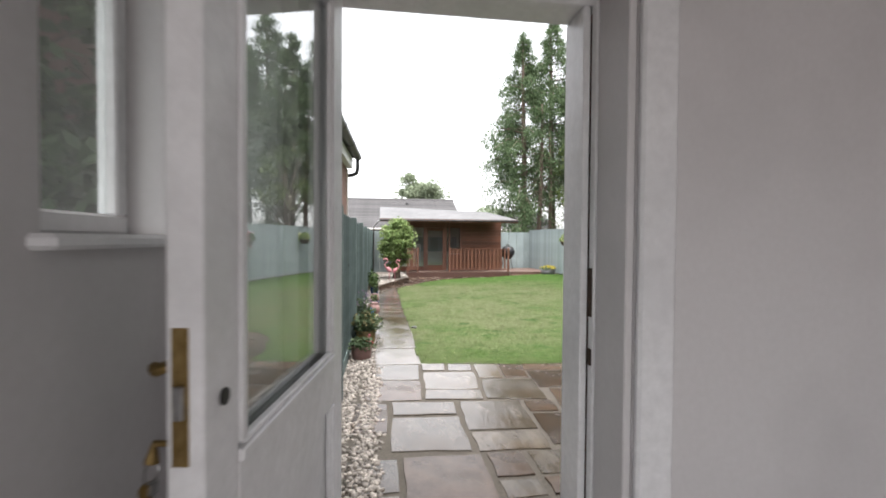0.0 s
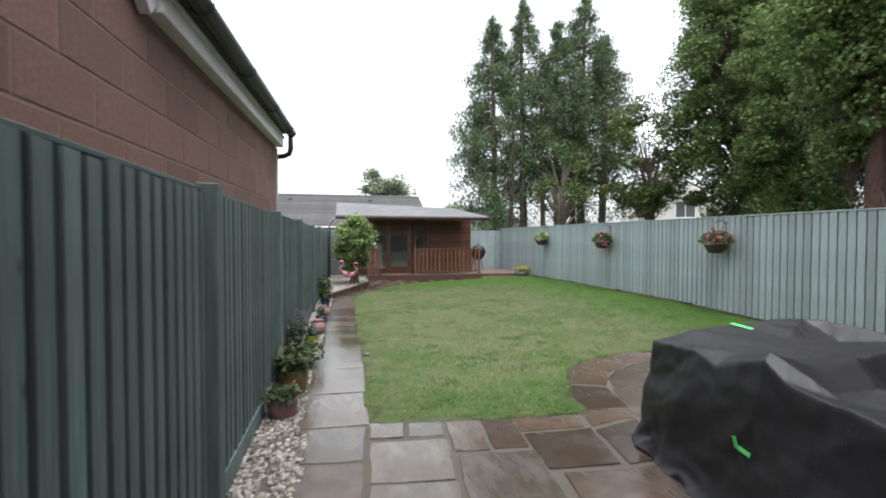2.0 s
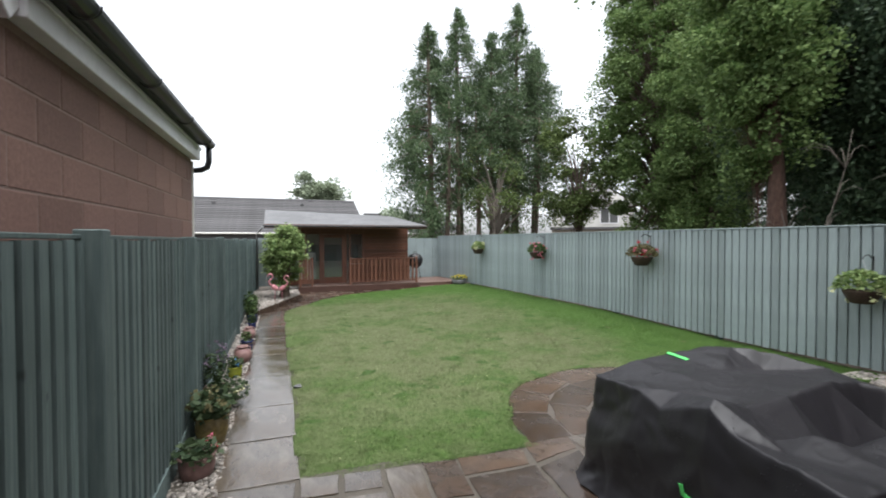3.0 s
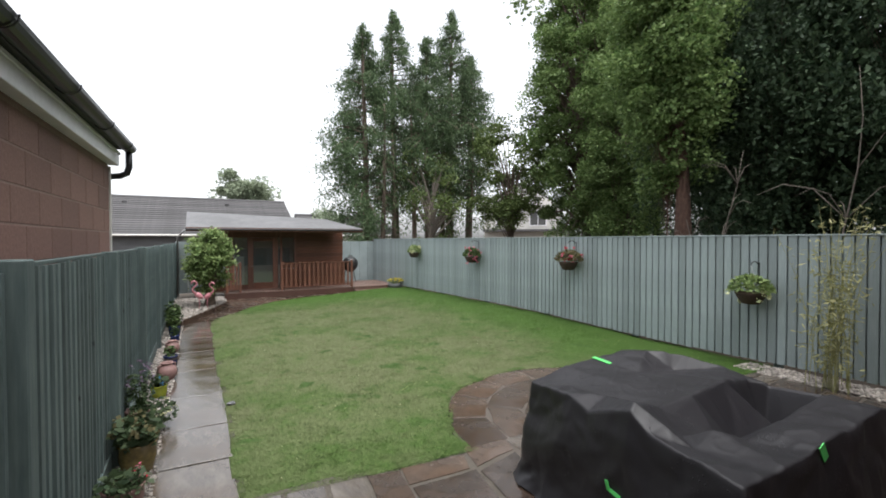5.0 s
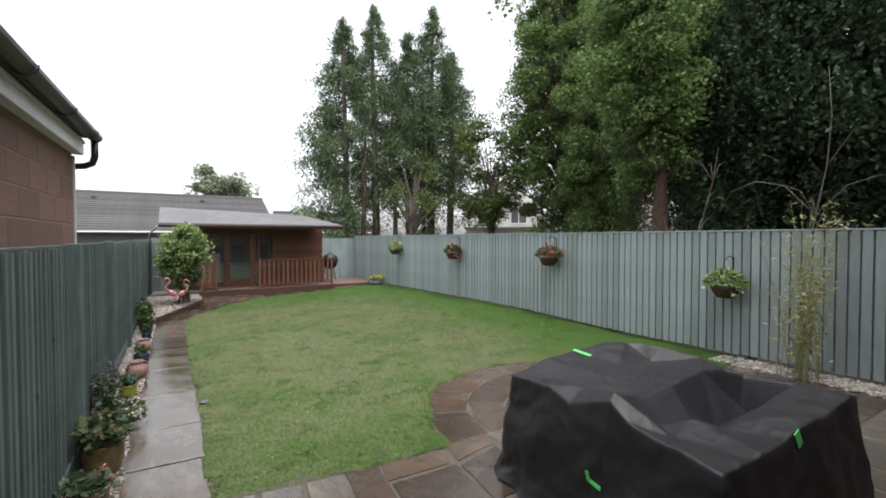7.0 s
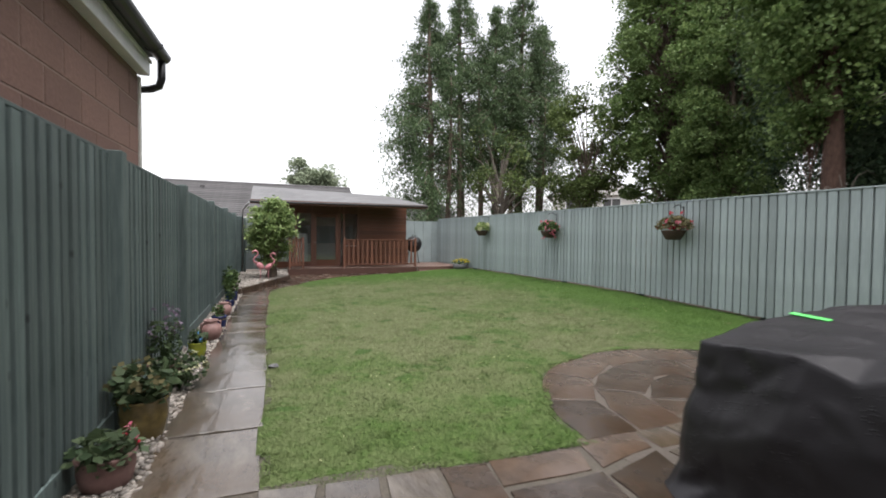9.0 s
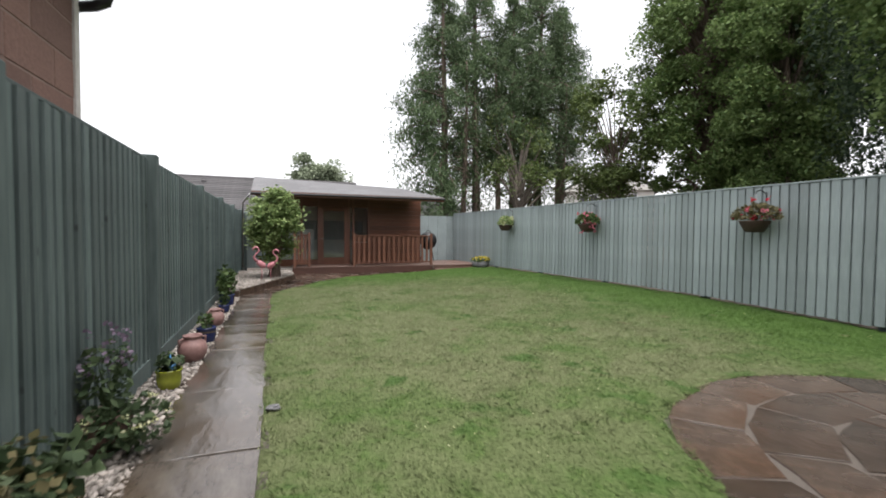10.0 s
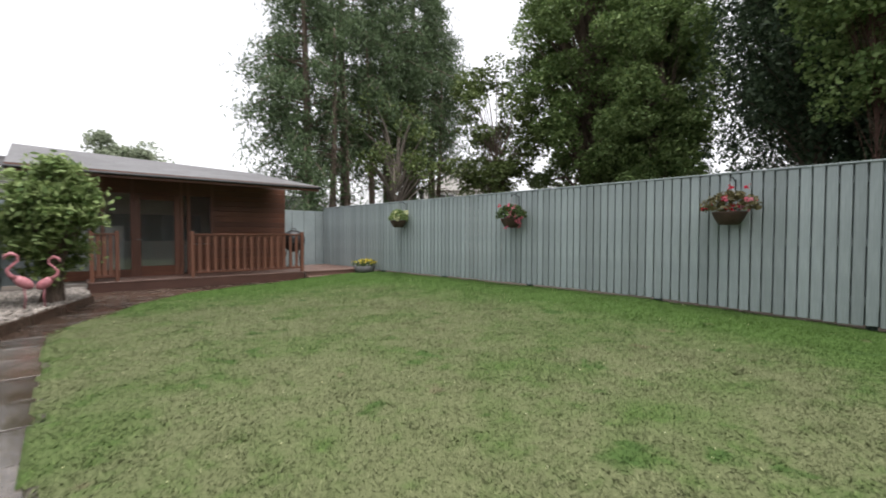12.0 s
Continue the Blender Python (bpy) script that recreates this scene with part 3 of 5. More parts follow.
def pebbles(name, spots, label, size=0.016, z=-0.02, seed=3):
    g = np.random.default_rng(seed)
    ico = bmesh.new()
    bmesh.ops.create_icosphere(ico, subdivisions=1, radius=1.0)
    ico.faces.ensure_lookup_table()
    tri = np.array([[v.co[:] for v in f.verts] for f in ico.faces]).reshape(-1, 3)
    vid = np.array([[v.index for v in f.verts] for f in ico.faces]).ravel()
    nv = len(ico.verts)
    vco = np.array([v.co[:] for v in ico.verts])
    ico.free()
    n = len(spots)
    jit = 1 + g.uniform(-0.25, 0.25, (n, nv, 1))
    sc = size * g.uniform(0.6, 1.5, (n, 1, 3)) * np.array((1.1, 1.1, 0.75))
    a = g.uniform(0, 6.3, n)
    rot = np.zeros((n, 3, 3))
    rot[:, 0, 0], rot[:, 0, 1], rot[:, 1, 0], rot[:, 1, 1], rot[:, 2, 2] = np.cos(a), -np.sin(a), np.sin(a), np.cos(a), 1
    v = np.einsum("nij,nkj->nki", rot, vco[None] * jit * sc)
    v += np.stack([spots[:, 0], spots[:, 1], z + g.uniform(0, 0.028, n)], axis=1)[:, None, :]
    me = bpy.data.meshes.new(name)
    faces = (vid.reshape(-1, 3)[None] + (np.arange(n) * nv)[:, None, None]).reshape(-1, 3)
    me.vertices.add(n * nv)
    me.vertices.foreach_set("co", v.astype(np.float32).ravel())
    me.loops.add(faces.size)
    me.loops.foreach_set("vertex_index", faces.astype(np.int32).ravel())
    me.polygons.add(len(faces))
    me.polygons.foreach_set("loop_start", np.arange(0, faces.size, 3, dtype=np.int32))
    me.update(calc_edges=True)
    me.materials.append(M["pebble"])
    return tagged(new(name, me), label, "gravel", kind="stuff")


k = 9000
sp = np.stack([rng.uniform(-0.56, -0.24, k), 1.7 + 11.3 * rng.uniform(0, 1, k) ** 1.4], axis=1)
sp[:, 0] += np.where(sp[:, 1] < 5.0, rng.uniform(0, 0.1, k), 0) * (sp[:, 0] > -0.4)
pebbles("gravel", sp, "pale gravel strip between the green fence and the path")
yy = rng.uniform(1.0, 5.2, 4500)
pebbles("gravel", np.stack([fence_x(yy) - rng.uniform(0.03, 0.52, 4500), yy], axis=1), "pale gravel border along the slatted fence", 0.02, seed=5)

# ---- fences ----
left_fence = tagged(empty("fence", (-0.6, 1.7, 0)), "dark green painted close-board fence with posts and gravel boards", "fence")
H = 1.76
bm = bmesh.new()
v = [bm.verts.new(p) for p in ((0, 0, 0.14), (0, 0.088, 0.14), (0.021, 0.088, 0.14), (0.029, 0, 0.14), (0, 0, H), (0, 0.088, H), (0.021, 0.088, H), (0.029, 0, H))]
for f in ((3, 2, 1, 0), (4, 5, 6, 7), (0, 1, 5, 4), (1, 2, 6, 5), (2, 3, 7, 6), (3, 0, 4, 7)):
    bm.faces.new([v[i] for i in f])
board = mesh_of("board", bm, M["fence_dark"])
post = mesh_of("post", box(-0.02, 0.085, -0.05, 0.05, -0.05, H + 0.04, 0.006), M["fence_post"])
posts_y = (2.16, 4.0, 6.16, 8.36, 10.75, 13.0, 15.2, 17.4, 19.4)
y = 1.72
i = 0
while y < 19.5:
    part("board", board, None, left_fence, at=pose(-0.006 * rnd.random(), y - 1.7, rnd.uniform(-0.008, 0.004), 0, 0, rnd.uniform(-1.0, 1.0)))
    y += 0.109
    i += 1
for a in posts_y:
    part("post", post, None, left_fence, at=pose(0, a - 1.7, rnd.uniform(-0.01, 0.01)))
for a, b in zip((1.7,) + posts_y, posts_y):
    # added backing sheet behind the boards, so their gaps read dark
    part("back_board", box(-0.075, -0.055, a - 1.7 + 0.05, b - 1.7 - 0.05, 0.1, H - 0.03), M["fence_post"], left_fence)
    part("gravel_board", box(0.0, 0.03, a - 1.7 + 0.05, b - 1.7 - 0.05, -0.04, 0.135, 0.004), M["fence_dark"], left_fence)
    part("capping", box(-0.03, 0.012, a - 1.7 + 0.02, b - 1.7 - 0.02, H + 0.002, H + 0.022, 0.003), M["fence_post"], left_fence)

right_fence = tagged(empty("fence", (0, 0, 0)), "pale green-grey slatted fence with dark gaps between boards", "fence")
slat = mesh_of("slat", box(-0.011, 0.011, -0.052, 0.052, 0.0, 1.84, 0.004), M["fence_light"])
tilt = math.degrees(math.atan(0.055))
PITCH = 0.1217
y = 7.67 + PITCH * (0.5 - 70)
while y < 19.6:
    z = 0.05 + gz(6.9, y)
    ob = part("slat", slat, None, right_fence, at=pose(fence_x(y) + rnd.uniform(-0.003, 0.003), y, z + rnd.uniform(-0.006, 0.006), 0, 0, tilt))
    ob.scale = (1, 1, (1.93 - z) / 1.84)
    y += PITCH
back_slat = mesh_of("slat", box(-0.011, 0.011, -0.052, 0.052, 0.0, 1.84, 0.004), M["fence_light"])
y = 7.67 - PITCH * 70
while y < 19.6:
    z = 0.05 + gz(6.9, y)
    ob = part("rear_slat", back_slat, None, right_fence, at=pose(fence_x(y) + 0.066, y, z, 0, 0, tilt))
    ob.scale = (1, 1, (1.93 - z) / 1.84)
    y += PITCH
for z in (0.35, 1.02, 1.75):
    bm = box(-0.02, 0.02, -0.9, 19.6, z - 0.045, z + 0.045, 0.004)
    ob = part("rail", bm, M["fence_light"], right_fence, at=pose(7.75 + 0.034, 0, 0, 0, 0, tilt))
for k in range(9):
    y = 0.2 + 2.35 * k
    part("post", box(-0.05, 0.05, -0.05, 0.05, -0.08, 1.9, 0.005), M["fence_post"], right_fence, at=pose(fence_x(y) + 0.135, y, 0, 0, 0, tilt))
part("capping", box(-0.02, 0.09, -0.9, 19.6, 1.932, 1.955, 0.004), M["fence_light"], right_fence, at=pose(7.75, 0, 0, 0, 0, tilt))
back_fence = tagged(empty("fence", (0, 19.62, 0)), "pale green-grey boarded fence closing the garden end", "fence")
for k in range(20):
    part("panel", box(-0.62 + k * 0.37, -0.62 + k * 0.37 + 0.36, 0, 0.03, 0.02, 1.85, 0.004), M["fence_light"], back_fence)

# ---- neighbouring block-built garage ----
garage = tagged(empty("neighbour_garage", (-0.75, 7.45, 0), -2.15), "red-brown block garage wall with white fascia and black gutter", "building")
bm = box(-3.0, -0.003, -5.2, -0.003, -0.1, 2.86)
part("wall", bm, M["block_joint"], garage)
# the gabled part nearer the house
bm = bmesh.new()
prof = [(-5.2, 2.6), (-3.35, 2.6), (-5.2, 4.16)]
for x in (-3.0, -0.003):
    for yy_, zz in prof:
        bm.verts.new((x, yy_, zz))
bm.verts.ensure_lookup_table()
for f in ((0, 1, 2), (5, 4, 3), (0, 3, 4, 1), (1, 4, 5, 2), (2, 5, 3, 0)):
    bm.faces.new([bm.verts[i] for i in f])
part("gable_wall", bm, M["block_joint"], garage)
part("end_wall", box(-3.0, -0.02, -5.24, -5.21, -0.1, 4.1), M["block"], garage)
blk = mesh_of("block", box(-0.012, 0.0, 0.006, 0.444, 0.006, 0.219, 0.003), M["block"])
for row in range(27):
    z = -0.05 + row * 0.225
    off = 0.225 * (row % 2)
    for c in range(18):
        y = -0.45 * (c + 1) + off
        top = 2.69 if y + 0.22 > -3.35 else 2.62 + (-3.35 - (y + 0.3)) * 0.843
        if z + 0.2 > top or y < -5.1:
            continue
        y1 = y + 0.444
        ob = part("block", blk, None, garage, at=pose(0, y, z))
        if y1 > 0:
            ob.scale = (1, 0.5, 1)
part("corner_trim", box(-0.02, 0.012, 0.0, 0.06, 0, 2.67, 0.003), M["render"], garage, "pale cement corner strip")
part("fascia", box(0.0, 0.09, -3.4, 0.02, 2.68, 2.80, 0.004), M["white"], garage, "white painted fascia board")
part("soffit", box(0.0, 0.1, -3.4, 0.05, 2.80, 2.83, 0.003), M["white"], garage)
bm = box(0.0, 0.06, 0, 2.45, -0.09, 0.09, 0.004)
part("bargeboard", bm, M["white"], garage, "white painted bargeboard", at=pose(0, -3.4, 2.71, 139.8, 0, 0))
bm = box(-3.0, 0.1, 0, 2.45, -0.16, -0.1, 0.004)
part("gable_roof", bm, M["rooftile"], garage, at=pose(0, -3.4, 2.71, 139.8, 0, 0))
part("flat_roof", box(-3.0, 0.14, -3.4, 0.05, 2.86, 2.92, 0.004), M["felt"], garage)
bm = bmesh.new()
sec = [(0.066 * math.cos(math.pi + math.pi * k / 8), 0.066 * math.sin(math.pi + math.pi * k / 8)) for k in range(9)]
sec += [(0.9 * x, 0.9 * z) for x, z in reversed(sec)]
for yy_ in (-3.5, 0.12):
    for x, z in sec:
        bm.verts.new((x + 0.17, yy_, z + 2.9))
bm.verts.ensure_lookup_table()
ns = len(sec)
for q in range(ns):
    r = (q + 1) % ns
    bm.faces.new([bm.verts[q], bm.verts[r], bm.verts[ns + r], bm.verts[ns + q]])
bm.faces.new([bm.verts[q] for q in range(9)])
bm.faces.new([bm.verts[ns + q] for q in reversed(range(9))])
gutter = part("gutter", bm, M["black_pvc"], garage, "black plastic half-round gutter", smooth=False)
for yy_ in (-3.1, -2.1, -1.1, -0.2):
    b = tube([(0.17 + 0.074 * math.cos(t), yy_, 2.9 + 0.074 * math.sin(t)) for t in [math.pi * (1 + q / 8) for q in range(9)]], 0.005, 5)
    part("bracket", b, M["black_pvc"], gutter)
part("downpipe", tube([(0.17, 0.06, 2.86), (0.17, 0.06, 2.68), (0.15, 0.06, 2.61), (0.09, 0.06, 2.58), (-0.02, 0.09, 2.57), (-0.06, 0.1, 2.5), (-0.06, 0.1, 0.0)], 0.034, 10), M["black_pvc"], garage, "black plastic downpipe", smooth=True)

# ---- summer house with deck ----
cabin = tagged(empty("summer_house", (2.6, 18.2, 0)), "brown timber summer house with grey felt roof and glazed doors", "summer house")
X0, X1 = -2.3, 2.3
# the hole in this unseen back wall is added to let daylight in
for a in ((X0, -1.7, 0.1, 2.4), (0.6, X1, 0.1, 2.4), (-1.7, 0.6, 0.1, 0.95), (-1.7, 0.6, 1.6, 2.4)):
    part("back_wall", box(a[0], a[1], 1.3, 1.36, a[2], a[3]), M["room"], cabin)
part("ceiling_board", box(X0, X1, 0.05, 1.3, 2.33, 2.36), M["room"], cabin)
for x in (X0, X1 - 0.05):
    part("side_wall", box(x, x + 0.05, 0.03, 1.3, 0.1, 2.4), M["cedar"], cabin)
part("floor", box(X0, X1, 0.0, 1.3, 0.1, 0.16), M["room"], cabin)
# front: boarded part, posts, windows and door
for k in range(17):
    z = 0.17 + k * 0.125
    part("cladding_board", box(0.56, X1, -0.02, 0.014, z, z + 0.121, 0.006), M["cedar"], cabin)
part("wall_core", box(0.5, X1, 0.014, 0.05, 0.16, 2.35), M["dim"], cabin)
for x in (X0, -1.55, -1.04, -0.12, 0.02, 0.52):
    part("mullion", box(x, x + 0.07, -0.04, 0.05, 0.16, 2.33, 0.004), M["cedar_v"], cabin)
part("lintel", box(X0, 0.56, -0.038, 0.048, 1.99, 2.33, 0.004), M["cedar"], cabin)
for a, b, z in ((X0 + 0.07, -1.55, 0.36), (-1.48, -1.04, 0.36), (0.09, 0.52, 1.1)):
    w = part("window", box(a, b, -0.005, 0.003, z, 1.99), M["glass"], cabin, "dark reflecting window pane")
    w.visible_shadow = False
    part("sill", box(a, b, -0.035, 0.045, z - 0.2, z, 0.004), M["cedar"], w)
part("panel_board", box(0.09, 0.52, -0.03, 0.01, 0.16, 0.88, 0.004), M["cedar"], cabin)
door = part("door", box(-0.97, -0.86, -0.045, 0.0, 0.18, 1.985, 0.004), M["cedar_v"], cabin, "brown glazed door, shut")
part("stile", box(-0.23, -0.125, -0.045, 0.0, 0.18, 1.985, 0.004), M["cedar_v"], door)
part("door_rail", box(-0.858, -0.232, -0.044, -0.001, 0.18, 0.42, 0.004), M["cedar"], door)
part("door_rail", box(-0.858, -0.232, -0.044, -0.001, 1.86, 1.985, 0.004), M["cedar"], door)
pane = part("pane", box(-0.858, -0.232, -0.026, -0.02, 0.42, 1.86), M["glass"], door)
pane.visible_shadow = False
part("handle", tube([(-0.93, -0.05, 1.0), (-0.93, -0.09, 1.0), (-0.84, -0.09, 1.0)], 0.01, 6), M["steel"], door)
# roof: mono-pitch slope rising from the front eave
bm = bmesh.new()
for xs, rz_ in (((-2.85, -2.85, -2.85), 2.86), ((2.65, 1.75, 2.65), 2.7)):
    for x, yy_, zz in zip(xs, (-1.3, 0.35, 1.45), (2.3, rz_, 2.42)):
        bm.verts.new((x, yy_, zz))
        bm.verts.new((x, yy_, zz - 0.08))
bm.verts.ensure_lookup_table()
for f in ((0, 6, 8, 2), (2, 8, 10, 4), (1, 3, 9, 7), (3, 5, 11, 9), (0, 1, 7, 6), (4, 10, 11, 5), (0, 2, 3, 1), (2, 4, 5, 3), (6, 7, 9, 8), (8, 9, 11, 10)):
    bm.faces.new([bm.verts[i] for i in f])
bmesh.ops.recalc_face_normals(bm, faces=bm.faces[:])
part("roof", bm, M["felt"], cabin, "grey mineral felt roof, wet")
part("fascia", box(-2.85, 2.65, -1.325, -1.303, 2.17, 2.29, 0.004), M["cedar"], cabin)
part("roof_gutter", tube([(-2.88, -1.36, 2.23), (2.66, -1.36, 2.25)], 0.03, 8), M["bbq"], cabin)
part("roof_downpipe", tube([(-2.86, -1.36, 2.22), (-2.95, -1.3, 2.12), (-3.08, -1.0, 1.98), (-3.1, -0.9, 0.2)], 0.025, 8), M["steel"], cabin, smooth=True)
# added white board indoors that makes the lower panes look pale
part("pale_board", box(-2.1, -1.1, 0.7, 0.72, 0.3, 1.3, 0.004), M["white"], cabin)

deck = tagged(empty("deck", (0.8, 17.2, 0)), "wet red-brown timber deck with front step boards", "deck")
part("frame", box(0, 4.2, 0.0, 0.03, -0.09, 0.172, 0.004), M["fascia"], deck, "brown stained fascia board")
for k in range(8):
    part("deck_board", box(-0.01, 4.22, -0.008 + k * 0.128, -0.02 + k * 0.128 + 0.122, 0.174, 0.2, 0.005), M["deck"], deck)
part("frame", box(4.24, 6.0, 0.0, 0.03, -0.05, 0.172, 0.004), M["deck"], deck)
part("step_board", box(4.26, 5.6, -0.14, -0.006, 0.04, 0.075, 0.005), M["deck"], deck)
part("step_riser", box(4.26, 5.6, -0.13, -0.105, -0.09, 0.039, 0.004), M["deck"], deck)
for k in range(18):
    part("deck_board", box(4.24, 5.98 - 0.0, -0.02 + k * 0.128, -0.02 + k * 0.128 + 0.122, 0.174, 0.2, 0.005), M["deck"], deck)


def railing(name, x0, x1, balusters):
    r = tagged(empty(name, (x0, 17.26, 0.2)), "brown timber balustrade along the deck edge", "railing", "deck railings")
    L = x1 - x0
    for x in (0, L):
        part("newel_post", box(x - 0.035, x + 0.035, -0.035, 0.035, 0, 0.98, 0.005), M["cedar_v"], r)
    part("handrail", box(0.036, L - 0.036, -0.04, 0.04, 0.89, 0.93, 0.006), M["cedar"], r)
    part("bottom_rail", box(0.036, L - 0.036, -0.02, 0.02, 0.08, 0.12, 0.004), M["cedar"], r)
    me = mesh_of("baluster", box(-0.033, 0.033, -0.015, 0.015, 0.121, 0.889, 0.003), M["cedar_v"])
    for k in range(balusters):
        part("baluster", me, None, r, at=pose(0.036 + (L - 0.072) * (k + 0.7) / (balusters + 0.4), 0, 0))
    return r


railing("railing", 2.54, 4.96, 15)
railing("railing", 0.86, 1.25, 3)

# ---- house: rear wall, door, hall ----
wall = tagged(empty("wall_rear", (0, 0, 0)), "house rear wall of dark red brick, plastered inside", "wall", kind="structure")
part("inner_leaf", box(0.643, 4.5, 1.2, 1.5, 0.1, 2.6), M["cream"], wall)
part("inner_leaf", box(-0.9, -0.4, 1.2, 1.5, 0.1, 2.6), M["cream"], wall)
part("inner_leaf", box(-0.4, 0.62, 1.2, 1.5, 2.42, 2.6), M["cream"], wall)
part("outer_leaf", box(1.4, 9, 1.55, 1.65, -0.1, 5.2), M["brick"], wall)
part("outer_leaf", box(-0.62, -0.43, 1.55, 1.65, -0.1, 5.2), M["brick"], wall)
part("outer_leaf", box(-0.43, 1.4, 1.55, 1.65, 2.46, 5.2), M["brick"], wall)
part("joint", box(0.612, 1.4, 1.556, 1.644, -0.1, 2.46), M["mortar"], wall)
stretcher, header = mesh_of("brick", box(0, 0.215, 0, 0.1, 0, 0.065, 0.004), M["brick"]), mesh_of("brick", box(0, 0.1025, 0, 0.1, 0, 0.065, 0.004), M["brick"])
for row in range(33):
    x = 0.605
    z = -0.04 + row * 0.075
    while x < 1.38:
        me = header if (row % 2 and x < 0.61) else stretcher
        part("brick", me, None, wall, at=pose(x, 1.55, z))
        x += 0.1125 if me is header else 0.225
tagged(part("floor", box(-0.9, 4.5, -3, 1.5, 0.0, 0.14), M["floor"]), "grey vinyl floor of the back hall", "floor", kind="structure")
tagged(part("ceiling", box(-0.9, 4.5, -3, 1.5, 2.6, 2.68), M["cream"]), "plain white plaster ceiling", "ceiling", kind="structure")
tagged(part("wall_east", box(2.2, 2.3, -3, 1.2, 0.14, 2.6), M["cream"]), "plain cream plastered wall", "wall", kind="structure")
ws = tagged(empty("wall_south"), "plain cream plastered wall with an added opening for a fill lamp", "wall", kind="structure")
# opening added in this unseen wall to hold the south fill lamp
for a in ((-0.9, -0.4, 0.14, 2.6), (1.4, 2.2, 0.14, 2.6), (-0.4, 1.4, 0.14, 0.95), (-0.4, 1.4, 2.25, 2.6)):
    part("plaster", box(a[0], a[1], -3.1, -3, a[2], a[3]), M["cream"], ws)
ww = tagged(empty("wall_west"), "plain cream plastered side wall with a small window", "wall", kind="structure")
# the gap from -2.4 to -0.6 is added for the west fill lamp
for a in ((-3, -2.4, 0.14, 2.6), (-0.6, 0.70, 0.14, 2.6), (-2.4, -0.6, 0.14, 0.9), (-2.4, -0.6, 2.3, 2.6)):
    part("plaster", box(-0.95, -0.72, a[0], a[1], a[2], a[3]), M["cream"], ww)
part("plaster", box(-0.95, -0.72, 0.70, 1.2, 0.14, 1.5), M["cream"], ww)
part("plaster", box(-0.95, -0.72, 0.70, 1.2, 2.3, 2.6), M["cream"], ww)
win = tagged(empty("window_1", (-0.9, 0.7, 1.5)), "small white-framed window with a sill and blind", "window", kind="structure")
for a in ((0, 0.05, 0, 0.5, 0, 0.05), (0, 0.05, 0, 0.5, 0.75, 0.8), (0, 0.05, 0, 0.05, 0.05, 0.75), (0, 0.05, 0.45, 0.5, 0.05, 0.75)):
    part("window_frame", box(*a, 0.006), M["white"], win)
wp = part("pane", box(0.02, 0.026, 0.05, 0.45, 0.05, 0.75), M["glass"], win)
wp.visible_shadow = False
part("window_sill", box(-0.02, 0.22, -0.03, 0.5, -0.03, -0.002, 0.008), M["white"], win)
for k in range(14):
    part("blind_slat", box(0.07, 0.1, 0.0, 0.09, 0.12 + k * 0.05, 0.125 + k * 0.05), M["white"], win)

frame_ob = tagged(empty("door_1", (0, 0, 0)), "white painted back door standing open, glazed above a panel", "door", kind="structure")
def jamb(x0, x1, sgn):
    part("jamb", box(x0, x1, 1.44, 1.6, 0.1, 2.36, 0.004), M["white"], frame_ob)
jamb(-0.43, -0.33, 1)
jamb(0.575, 0.604, -1)
part("jamb", box(0.606, 0.64, 1.40, 1.438, 0.1, 2.36, 0.003), M["white"], frame_ob)
part("head", box(-0.43, 0.64, 1.44, 1.6, 2.362, 2.44, 0.004), M["white"], frame_ob)
part("threshold", box(-0.43, 0.62, 1.4, 1.7, 0.06, 0.155, 0.008), M["steel"], frame_ob)
part("reveal", box(0.614, 0.642, 1.2, 1.398, 0.14, 2.42, 0.004), M["cream"], frame_ob)
part("architrave", box(0.644, 0.77, 1.165, 1.198, 0.14, 2.5, 0.01), M["white"], frame_ob)
part("architrave", box(-0.56, -0.44, 1.165, 1.198, 0.14, 2.5, 0.01), M["white"], frame_ob)
part("architrave", box(-0.438, 0.642, 1.165, 1.198, 2.42, 2.5, 0.01), M["white"], frame_ob)
part("strike_plate", box(0.602, 0.607, 1.408, 1.432, 1.21, 1.39, 0.0), M["coir"], frame_ob, "tarnished dark bronze strike plate")
part("latch_hook", box(0.6, 0.607, 1.408, 1.43, 1.03, 1.09, 0.0), M["coir"], frame_ob)
# leaf, hinged beside the jamb and swung inwards; local x runs from hinge to lock, y is the leaf's thickness
leaf = part("leaf_stile", box(0.0, 0.11, 0, 0.056, 0.0, 2.18, 0.003), M["white"], frame_ob, "white painted door leaf", at=pose(-0.352, 1.43, 0.165, 0, 0, -98.2))
W = 0.86
part("leaf_stile", box(W - 0.11, W, 0, 0.056, 0.0, 2.18, 0.003), M["white"], leaf)
part("leaf_rail", box(0.11, W - 0.11, 0, 0.056, 2.05, 2.18, 0.003), M["white"], leaf)
part("leaf_rail", box(0.11, W - 0.11, 0, 0.056, 0.80, 0.94, 0.003), M["white"], leaf)
part("leaf_rail", box(0.11, W - 0.11, 0, 0.056, 0.0, 0.2, 0.003), M["white"], leaf)
part("leaf_panel", box(0.11, W - 0.11, 0.018, 0.038, 0.2, 0.80), M["white"], leaf)
lp = part("leaf_pane", box(0.11, W - 0.11, 0.024, 0.030, 0.94, 2.05), M["glass"], leaf, "clear glass reflecting the garden")
lp.visible_shadow = False
